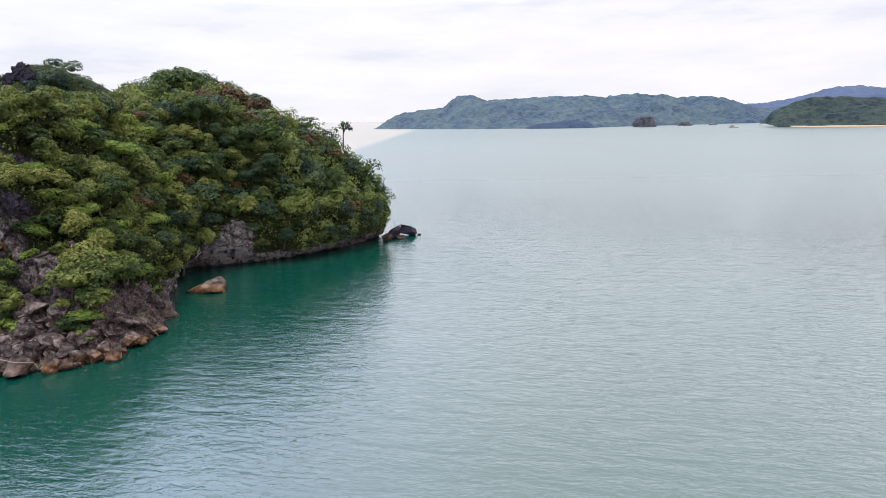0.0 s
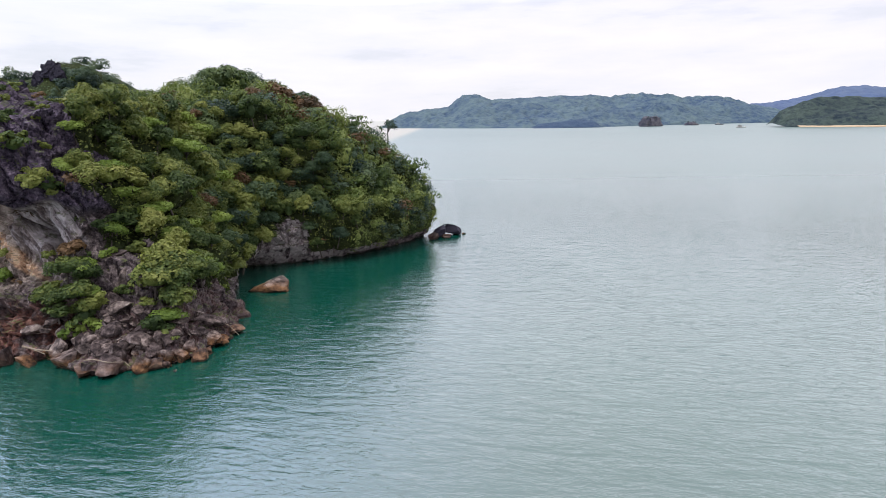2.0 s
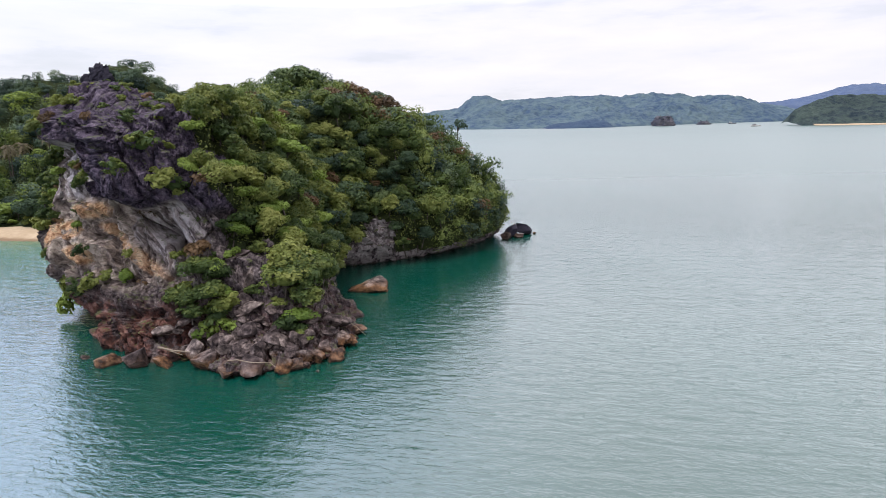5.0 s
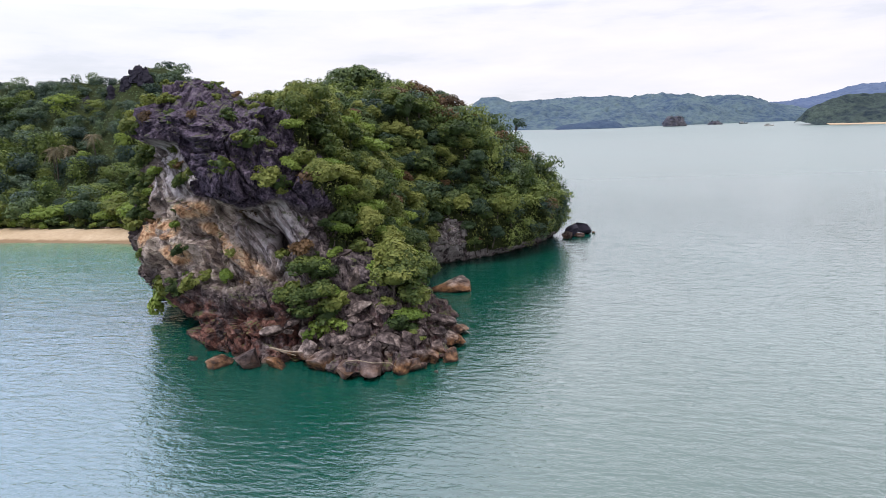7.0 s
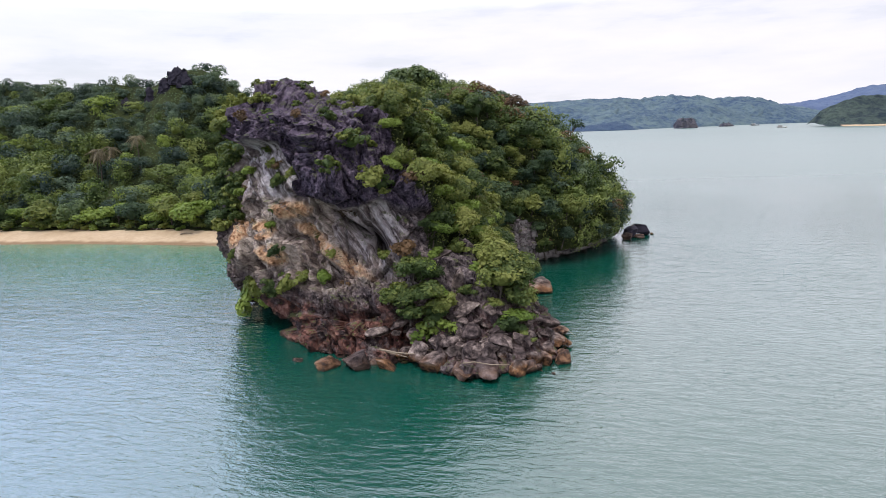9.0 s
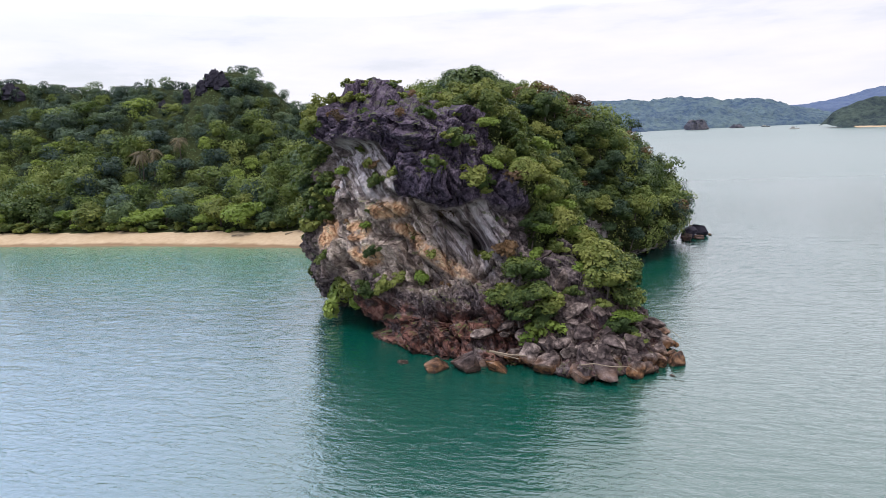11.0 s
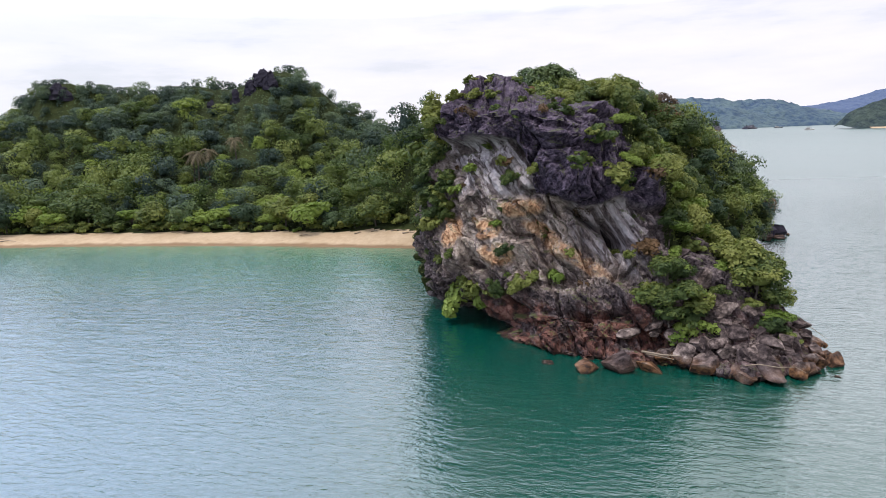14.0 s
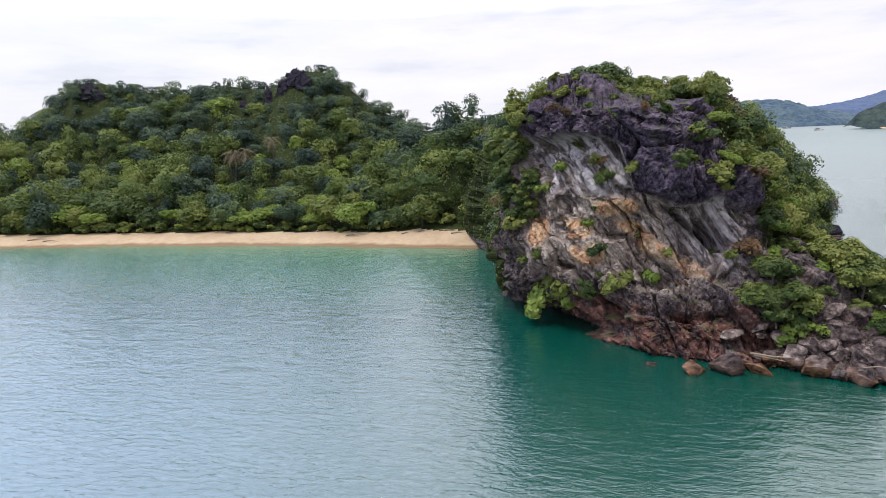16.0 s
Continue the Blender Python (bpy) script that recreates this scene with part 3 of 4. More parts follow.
hp, hn, hshape, hzones = headland()
hfaces = grid_faces(hshape[0], hshape[1], True)
hmid = hp[hfaces].mean(1)


def bare(p):
    """Bare rock: the sea cliff of the south face, its crest, the boulder foot and the walls of the cove."""
    x, y, z = p.T
    wave = fbm(p / 6.0, 3, 60) - 0.5
    south = (x < -54.5 - 0.20 * (z - 8) + 7 * wave) & (y < 93) & (z < 30)
    crest = (x < -67 + 6 * wave) & (y < 100) & (z >= 24)
    toe = ((y < 88) & (z < 5.0 + 2 * wave)) | ((y < 82) & (z < 11.5 + 4 * wave))
    cove = (y >= 88) & (x > -60) & (z < 1.6 + 5.0 * wave + 7.0 * np.exp(-((y - 117) / 7) ** 2) * (x < -38))
    return south | crest | toe | cove | (z < 2.2)


head_mesh = mesh_of("headland", hp, hfaces, [ROCK, UNDERGROWTH], False, (~bare(hmid)).astype(int))
for zone_name, amount in hzones.items():
    head_mesh.attributes.new(zone_name, "FLOAT", "POINT").data.foreach_set("value", amount.astype(np.float32))
tagged(new("headland", head_mesh), "dark weathered limestone headland with ochre and rusty faces", "headland", kind="structure")


# ---- mainland: beach, foot of the hill and the wooded ridge behind ----
RIDGE_X = [-420, -330, -290, -267, -250, -235, -226, -210, -194, -175, -162, -154, -146, -138, -130, -122, -112, -100, -85, -60]
RIDGE_Z = [11, 22, 20, 24, 39, 45, 45, 42, 42, 43, 45, 49, 48, 42, 34, 30, 26, 23, 20, 6]


def shore_y(x):
    """The beach's waterline."""
    return np.interp(x, [-420, -300, -213, -182, -149, -117, -95, -84], [148, 154, 156.5, 155.5, 152.5, 147.5, 143, 141])


def land_z(x, y):
    off = y - shore_y(x)
    sand = np.where(off < 0, off * 0.14, 2.3 * (1 - np.exp(-np.clip(off, 0, None) / 6.0)))
    ridge = np.interp(x, RIDGE_X, RIDGE_Z)
    t = np.clip((off - 9.0) / (74.0 + 0.02 * (x + 160)), 0, None)
    rise = np.where(t < 1, 0.26 * t + 0.74 * np.clip(t, 0, 1) ** 2.1, 1 - 0.35 * np.clip(t - 1, 0, None) ** 1.3)
    p = np.stack([x / 14.0, y / 14.0, np.zeros_like(x)], -1).reshape(-1, 3)
    lump = ((fbm(p, 4, 40) - 0.5) * 9.0).reshape(x.shape)
    spur = 23.0 * np.exp(-((x + 88.0) / 15.0) ** 2 - ((y - 173.0) / 13.0) ** 2)
    return sand + spur + np.clip(ridge - 2.3, 0, None) * np.clip(rise, 0, None) + lump * np.clip(t * 1.6, 0, 1) * np.clip(ridge / 30, 0.2, 1)


gx, gy = np.meshgrid(np.linspace(-420, -60, 241), np.r_[np.linspace(125, 172, 60), np.linspace(174, 300, 64)])
gz = land_z(gx, gy)
lv = np.stack([gx, gy, gz], -1).reshape(-1, 3)
lf = grid_faces(*gx.shape)
mid = lv[lf].mean(1)
edge = mid[:, 1] - shore_y(mid[:, 0]) - 9.5 - 2.4 * (fbm(mid * (0.12, 0.0, 0.0), 3, 50) - 0.5)
tagged(new("ground", mesh_of("ground", lv, lf, [UNDERGROWTH, SAND], True, ((edge < 0) & (mid[:, 2] < 2.7)).astype(int))), "pale sand beach below a dark wooded hillside", "shore", kind="structure")


# ---- trees ----
def leaf_sprays(rng, centres, radii, count, size, lift=0.55):
    """Bent leaf sprays over the outside of a cluster of lobes: vertices and quads."""
    weight = radii[:, 0] * radii[:, 2]
    many = int(count * 2.6) + 20
    pick = rng.choice(len(centres), many, p=weight / weight.sum())
    way = rng.normal(size=(many, 3))
    way[:, 2] += lift
    way /= np.linalg.norm(way, axis=1, keepdims=True)
    at = centres[pick] + way * radii[pick] * rng.uniform(0.75, 1.28, (many, 1))
    depth = np.linalg.norm((at[:, None] - centres[None]) / radii[None], axis=2)
    depth[np.arange(many), pick] = 9
    keep = np.flatnonzero(depth.min(1) > 0.78)[:count]
    at, way, count = at[keep], way[keep], len(keep)
    out = way + rng.normal(scale=0.27, size=(count, 3)) + (0, 0, 0.22)
    out /= np.linalg.norm(out, axis=1, keepdims=True)
    along = np.cross(out, rng.normal(size=(count, 3)))
    along /= np.linalg.norm(along, axis=1, keepdims=True)
    across = np.cross(out, along)
    s = size * rng.uniform(0.55, 1.35, (count, 1))
    droop = out * s * 0.22
    quads = np.stack([at - along * s - droop * 0.8, at - across * s * 0.6 - droop * 0.2, at + along * s - droop, at + across * s * 0.6 - droop * 0.2], 1)
    return quads.reshape(-1, 3), np.arange(count * 4).reshape(-1, 4)


HEART = bmesh.new()
bmesh.ops.create_icosphere(HEART, subdivisions=2, radius=1.0)
HEART_V, HEART_F = np.array([v.co for v in HEART.verts]), np.array([[v.index for v in f.verts] for f in HEART.faces])
HEART.free()


def heart(rng, centre, radius):
    """The dense inside of a crown, uneven."""
    return HEART_V * radius * rng.uniform(0.8, 1.1, (len(HEART_V), 1)) + centre, HEART_F


def crown_form(rng, kind, height):
    """Lobes over the dome of a crown for a tree of that height; the middle and half-sizes of its heart."""
    wide, middle, half, n, lobe, flat = {"round": (0.37, 0.60, 0.34, 17, 0.43, 0.74), "layered": (0.46, 0.64, 0.25, 16, 0.38, 0.55),
                                         "tall": (0.26, 0.56, 0.41, 16, 0.50, 0.68), "shrub": (0.50, 0.46, 0.42, 12, 0.42, 0.62)}[kind]
    size = np.array((wide, wide, half)) * height
    way = rng.normal(size=(n, 3))
    way /= np.linalg.norm(way, axis=1, keepdims=True)
    way[:, 2] = np.where(way[:, 2] < -0.45, -way[:, 2], way[:, 2])
    centres = way * size * rng.uniform(0.55, 0.92, (n, 1)) + (0, 0, middle * height)
    r = lobe * wide * height * rng.uniform(0.55, 1.45, n)
    return centres, np.stack([r, r * rng.uniform(0.8, 1.2, n), r * flat * rng.uniform(0.8, 1.35, n)], 1), ((0, 0, middle * height), size * 0.62)


def tree_meshes(seed, kind, height, leaves, size, leaf, name="tree"):
    rng = np.random.default_rng(seed)
    centres, radii, core = crown_form(rng, kind, height)
    v, f = leaf_sprays(rng, centres, radii, leaves, size)
    v, f = joined([(v, np.vstack([f[:, [0, 1, 2]], f[:, [0, 2, 3]]]))] + ([heart(rng, *core)] if leaves > 450 else []))
    crown = mesh_of("crown", v, f, [leaf])
    lean = rng.uniform(-0.06, 0.06, 2) * height
    fork = Vector((lean[0], lean[1], height * (0.18 if kind == "shrub" else 0.42)))
    thick = 0.016 * height + 0.03
    pieces = [tube([(0, 0, -0.3 if kind == "shrub" else -1.2), (lean[0] * 0.4, lean[1] * 0.4, fork.z * 0.5), fork, (lean[0] * 1.3, lean[1] * 1.3, height * 0.75)], [thick * 1.5, thick * 1.1, thick * 0.9, thick * 0.3], 7)]
    for c in centres[:7]:
        c = Vector(c)
        pieces.append(tube([fork * 0.85, fork.lerp(c, 0.5) + Vector((0, 0, 0.05 * height)), c], [thick * 0.6, thick * 0.42, thick * 0.16], 5))
    trunk = mesh_of("trunk", *joined(pieces), [BARK], True)
    return trunk, crown, (v, f)


def tree_thing(name, meshes, label, category, group=""):
    ob = tagged(new(name), label, category, group)
    part("trunk", meshes[0], ob)
    part("crown", meshes[1], ob)
    return ob


KINDS = []      # prototypes: thing, its height
for seed, kind, height, leaves, size, leaf, label in (
        (1, "round", 5.0, 1500, 0.215, LEAF, "broad-leaved green tree with a rounded crown"),
        (2, "layered", 5.0, 1350, 0.215, LEAF, "green tree with a flat layered crown"),
        (3, "round", 4.4, 1300, 0.20, LEAF_DARK, "dark green tree with a dense rounded crown"),
        (4, "tall", 5.6, 1200, 0.21, LEAF, "slim green tree with a tall crown"),
        (5, "layered", 4.6, 1250, 0.20, LEAF_LIME, "yellow-green tree with a loose layered crown"),
        (6, "round", 5.2, 1500, 0.22, LEAF_DARK, "dark green tree with a lumpy crown"),
        (7, "round", 4.4, 1000, 0.21, LEAF_RUST, "russet-brown tree with drying leaves"),
        (8, "shrub", 2.4, 520, 0.2, LEAF, "low green shrub rooted in the rock"),
        (9, "shrub", 2.0, 420, 0.19, LEAF_LIME, "bright yellow-green shrub hanging on the rock"),
        (10, "shrub", 2.2, 420, 0.19, LEAF_RUST, "brown dry shrub on the rock"),
        (11, "tall", 5.0, 420, 0.24, LEAF, "thin tree with a sparse open crown")):
    shrub = kind == "shrub"
    KINDS.append((("shrub" if shrub else "tree"), tree_meshes(seed, kind, height, leaves, size, leaf), label, height))
FIRST = {}


def plant(which, x, y, z, size=1.0, lean=(0.0, 0.0), wide=1.0, group="trees on the headland"):
    name, meshes, label, height = KINDS[which]
    m = pose(x, y, z, lean[0], lean[1], random.uniform(0, 360)) @ Matrix.Diagonal((size * wide, size * wide, size, 1))
    if which not in FIRST:
        FIRST[which] = tree_thing(name, meshes, label, name, group)
        FIRST[which].matrix_basis = m
        return FIRST[which]
    ob = FIRST[which].copy()
    scene.collection.objects.link(ob)
    ob.matrix_basis = m
    ob["group"] = group
    for child in FIRST[which].children:
        twin = child.copy()
        scene.collection.objects.link(twin)
        twin.parent = ob
    return ob


def thinned(points, gap, room, rng):
    """Points no closer than the gap that each has, at most room of them."""
    kept, cell = [], {}
    for k in rng.permutation(len(points)):
        p, g = points[k], gap[k]
        key = tuple((p // 5.0).astype(int))
        near = [q for dx in (-1, 0, 1) for dy in (-1, 0, 1) for dz in (-1, 0, 1) for q in cell.get((key[0] + dx, key[1] + dy, key[2] + dz), ())]
        if all(np.linalg.norm(p - points[q]) > max(g, gap[q]) for q in near):
            kept.append(k)
            cell.setdefault(key, []).append(k)
            if len(kept) >= room:
                break
    return kept


rng = np.random.default_rng(12)
tri = hp[hfaces]
area = np.linalg.norm(np.cross(tri[:, 2] - tri[:, 0], tri[:, 3] - tri[:, 1]), axis=1)
spot = tri.mean(1)
norm = hn[hfaces].mean(1)
drawn = rng.choice(len(spot), 16000, p=area / area.sum())
spot, norm = spot[drawn], norm[drawn]
X, Y, Z = spot.T
face = (X < -55.5 - 0.32 * (Z - 8)) & (Y < 93) & (Z < 30)
crest = (X < -65) & (Y < 98) & (Z >= 27)
open_ground = ~bare(spot) & (Z > 2.5) & (X < -16.5) & (Y < 174) & ((X > -86) | (Y < 128)) & ((X > -71) | (Y > 113))
seen_side = (Y < 166) & (X > -72) & ((X > -58) | (Y < 135))
use = np.flatnonzero(open_ground)
chosen = use[thinned(spot[use], np.full(len(use), 2.05), 1400, rng)]
chosen = chosen[np.argsort(np.linalg.norm(spot[chosen] - (-48, 60, 20), axis=1))]
rest = []
count = 0
# the russet trees of the skyline and the dark ones on the summit
SKYLINE = ((6, -48.0, 137.0, 1.5), (6, -46.0, 138.6, 1.4), (6, -40.6, 136.4, 1.35), (6, -42.6, 137.4, 1.25), (6, -38.8, 138.5, 1.15), (5, -44.2, 140.5, 1.4), (5, -62.4, 147.0, 1.45), (2, -59.6, 148.5, 1.45), (5, -65.4, 149.0, 1.3))
for k in chosen:
    x, y, z = spot[k]
    if min(abs(x - t[1]) + 0.6 * abs(y + 1.5 - t[2]) for t in SKYLINE) < 2.6:
        continue
    steep = norm[k, 2] < 0.4
    tilt = (float(-norm[k, 1] * 14), float(norm[k, 0] * 14))
    roll = rng.uniform()
    rusty = math.exp(-((x + 43) ** 2 + (y - 139) ** 2) / 60)
    if roll < 0.9 * rusty:
        which = 6
    elif y < 97:
        which = rng.choice([0, 1, 4, 4, 7, 8, 10, 1, 3], p=[.28, .10, .12, .08, .16, .08, .04, .04, .10])
    else:
        which = rng.choice([0, 1, 2, 3, 4, 5, 10, 7, 6], p=[.30, .10, .14, .12, .10, .10, .04, .08, .02])
    size = rng.uniform(0.72, 1.18) * (0.8 if y < 100 else 1.0) * (0.8 if steep else 1.0)
    if seen_side[k] and count < 300:
        plant(int(which), x, y, z - 0.95 * size, size, tilt, rng.uniform(0.95, 1.25))
        count += 1
    else:
        rest.append((int(which), x, y, z, size))
# shrubs on the ledges of the cliff and its crest
ledges = np.flatnonzero((face & (Z > 5) & (norm[:, 2] > -0.1)) | crest)
for k in ledges[thinned(spot[ledges], np.where(crest[ledges], 2.4, 4.2), 70, rng)]:
    x, y, z = spot[k]
    plant(int(rng.choice([7, 7, 9, 7])), x, y, z - 0.4, rng.uniform(0.4, 0.75), (float(-norm[k, 1] * 30), float(norm[k, 0] * 30)), rng.uniform(1, 1.4), "shrubs on the cliff")

# the bush-covered spur above the boulders, and the pale shrubs low on the cliff
def ground_z(x, y):
    """Height of the headland's flank above a place of the plan."""
    near = np.argsort((hp[:, 0] - x) ** 2 + (hp[:, 1] - y) ** 2)[:8]
    return float(np.median(hp[near, 2]))


for which, x, y, size, wide in ((1, -45.6, 74.0, 0.95, 1.15), (0, -44.4, 76.4, 1.0, 1.1), (0, -43.2, 74.6, 0.9, 1.1), (0, -46.8, 77.4, 1.0, 1.2), (1, -43.0, 78.2, 0.95, 1.1), (4, -43.6, 72.6, 0.65, 1.2), (1, -46.0, 75.6, 1.0, 1.2), (0, -47.8, 80.0, 0.9, 1.2), (4, -45.0, 79.4, 0.9, 1.2),
                                (1, -55.4, 72.6, 0.8, 1.25), (1, -57.0, 73.4, 0.75, 1.2), (0, -55.0, 74.0, 0.65, 1.2), (7, -58.6, 73.0, 1.3, 1.2), (7, -54.2, 72.0, 1.2, 1.1), (0, -57.4, 72.2, 0.6, 1.2), (4, -56.2, 74.8, 0.7, 1.2), (8, -55.0, 71.6, 1.3, 1.2), (4, -54.6, 73.0, 0.6, 1.2), (7, -53.2, 72.6, 1.2, 1.2), (8, -53.0, 71.2, 1.0, 1.2), (8, -56.0, 71.4, 1.2, 1.2), (7, -57.2, 71.2, 1.0, 1.2), (9, -56.6, 78.4, 1.3, 1.1), (9, -58.0, 77.2, 1.2, 1.1), (7, -51.6, 80.6, 0.9, 1.2), (8, -49.6, 77.4, 0.8, 1.2), (7, -50.6, 74.2, 0.7, 1.2), (7, -47.6, 73.0, 0.7, 1.2), (0, -42.4, 80.4, 0.9, 1.2), (7, -44.6, 71.6, 1.1, 1.2), (7, -43.0, 70.9, 0.8, 1.2)):
    x -= 1.3 if x > -46 else 0.0
    plant(which, x, y, ground_z(x, y) - 0.5 * size, size, (rng.uniform(-6, 10), rng.uniform(-6, 6)), wide)
for which, x, y, size in SKYLINE:
    plant(which, x, y, ground_z(x, y) - 0.9, size, (0, 0), 1.2)


def cling(which, x, z, size, lean=35):
    """A shrub rooted in the south face at x and height z, leaning out of it."""
    south = np.flatnonzero((hp[:, 1] < 98) & (hn[:, 1] < 0.2))
    k = south[np.argmin((hp[south, 0] - x) ** 2 + (hp[south, 2] - z) ** 2)]
    plant(which, *hp[k], size * (0.45 if which in (0, 2) else 1.0), (lean, 0), 1.15, "shrubs on the cliff")


for which, x, z, size, lean in ((8, -80.6, 3.2, 1.9, 75), (8, -79.4, 2.6, 2.0, 85), (8, -78.6, 3.8, 1.6, 70), (7, -77.6, 4.6, 1.3, 50), (7, -76.6, 5.6, 1.0, 40), (8, -74.4, 6.6, 0.9, 40), (7, -72.6, 6.4, 1.0, 40), (8, -68.8, 7.0, 1.0, 30), 
                                (7, -82.6, 22.0, 1.0, 30), (8, -78.8, 20.2, 0.9, 30), (7, -74.2, 20.8, 1.1, 40), (7, -73.6, 19.6, 0.8, 40), (8, -80.4, 17.4, 0.9, 35), (7, -83.8, 12.4, 1.2, 30), (7, -84.4, 15.5, 1.3, 30), (7, -84.6, 19.0, 1.4, 25),
                                (7, -71.0, 12.6, 0.9, 35), (8, -75.6, 13.6, 0.7, 35), (7, -66.6, 21.5, 0.9, 30), (7, -62.0, 19.6, 1.2, 30), (7, -61.0, 18.4, 1.1, 30), (4, -59.8, 20.5, 0.55, 20), (9, -58.6, 11.0, 0.8, 20),
                                (2, -85.8, 17.0, 1.3, 20), (7, -85.8, 21.0, 1.7, 20), (2, -86.0, 23.6, 1.4, 15), (7, -86.2, 26.0, 1.5, 15), (7, -85.0, 24.6, 1.3, 20), (10, -85.6, 27.5, 0.7, 10), (7, -63.6, 23.6, 1.3, 20)):
    cling(which, x, z, size, lean)

for k in range(26):
    cling(int(rng.choice([7, 7, 2, 0, 7])), -86.0 + 4.2 * rng.uniform(), 13.0 + 15.0 * (k + rng.uniform()) / 26, 1.0, 22)
# low leafy growth between the trees of the headland
ground_spots = rng.choice(len(hmid), 60000, p=np.linalg.norm(np.cross(tri[:, 2] - tri[:, 0], tri[:, 3] - tri[:, 1]), axis=1) / area.sum())
ground_spots = ground_spots[~bare(hmid[ground_spots]) & (hmid[ground_spots, 1] < 170)]


def leaf_carpet(rng, at, up, size, high):
    """Small bent leaf sprays strewn over a slope."""
    n = len(at)
    lift = value_noise(at / 1.6, 91)[:, None] * high * rng.uniform(0.3, 1.0, (n, 1))
    out = up + rng.normal(scale=0.5, size=(n, 3)) + (0, 0, 0.4)
    out /= np.linalg.norm(out, axis=1, keepdims=True)
    along = np.cross(out, rng.normal(size=(n, 3)))
    along /= np.linalg.norm(along, axis=1, keepdims=True)
    across = np.cross(out, along)
    s = size * rng.uniform(0.5, 1.4, (n, 1))
    mid_at = at + (up * 0.5 + (0, 0, 0.8)) * lift
    v = np.stack([mid_at - along * s, mid_at - across * s * 0.6 + along * s * 0.3, mid_at + along * s * 0.9, mid_at + across * s * 0.6], 1).reshape(-1, 3)
    return v, np.arange(n * 4).reshape(-1, 4)


tagged(new("undergrowth", mesh_of("undergrowth", *leaf_carpet(rng, hmid[ground_spots], hn[hfaces].mean(1)[ground_spots], 0.2, 0.9), [LEAF])), "tangled green undergrowth on the headland", "undergrowth", kind="stuff")

# woods of the mainland: the trees along the beach are single, those behind are one stand
wood_v, wood_f, wood_n, wood_t = {}, {}, {}, {}
FAR_KINDS, LEAN_KINDS = [], []                     # crowns of the hillside, and lighter ones for the back of the headland
for seed, kind, height in ((21, "round", 8.4), (22, "layered", 8.2), (23, "tall", 9.4), (24, "round", 7.4), (25, "layered", 8.0), (26, "round", 9.2)):
    for kinds, leaves, size in ((FAR_KINDS, 1000, 0.40), (LEAN_KINDS, 480, 0.48)):
        r2 = np.random.default_rng(seed)
        centres, radii, core = crown_form(r2, kind, height)
        skirt = np.array([(r2.uniform(-1.8, 1.8), r2.uniform(-1.8, 1.8), r2.uniform(0.4, 2.4)) for _ in range(4)])
        v, f = leaf_sprays(r2, np.vstack([centres, skirt]), np.vstack([radii, np.full((4, 3), 1.5)]), leaves, size)
        kinds.append(joined([(v.reshape(-1, 4, 3)[:, [0, 1, 3]].reshape(-1, 3), np.arange(len(v) // 4 * 3).reshape(-1, 3)), heart(r2, core[0], core[1] * 0.72)]))


def add_wood(stand, which, x, y, z, size, kinds=FAR_KINDS):
    v, f = kinds[which]
    a = rng.uniform(0, 2 * math.pi)
    turn = np.array([[math.cos(a), -math.sin(a), 0], [math.sin(a), math.cos(a), 0], [0, 0, 1]])
    n = wood_n.get(stand, 0)
    form = np.array((rng.uniform(0.85, 1.25), rng.uniform(0.85, 1.25), rng.uniform(0.85, 1.2)))
    slant = np.array(((1, 0, rng.uniform(-0.22, 0.22)), (0, 1, rng.uniform(-0.22, 0.22)), (0, 0, 1)))
    wood_v.setdefault(stand, []).append((v * form) @ slant.T @ turn.T * size + (x, y, z))
    wood_f.setdefault(stand, []).append(f + n)
    wood_n[stand] = n + len(v)
    wood_t.setdefault(stand, []).append(np.full(len(v), rng.uniform(), np.float32))


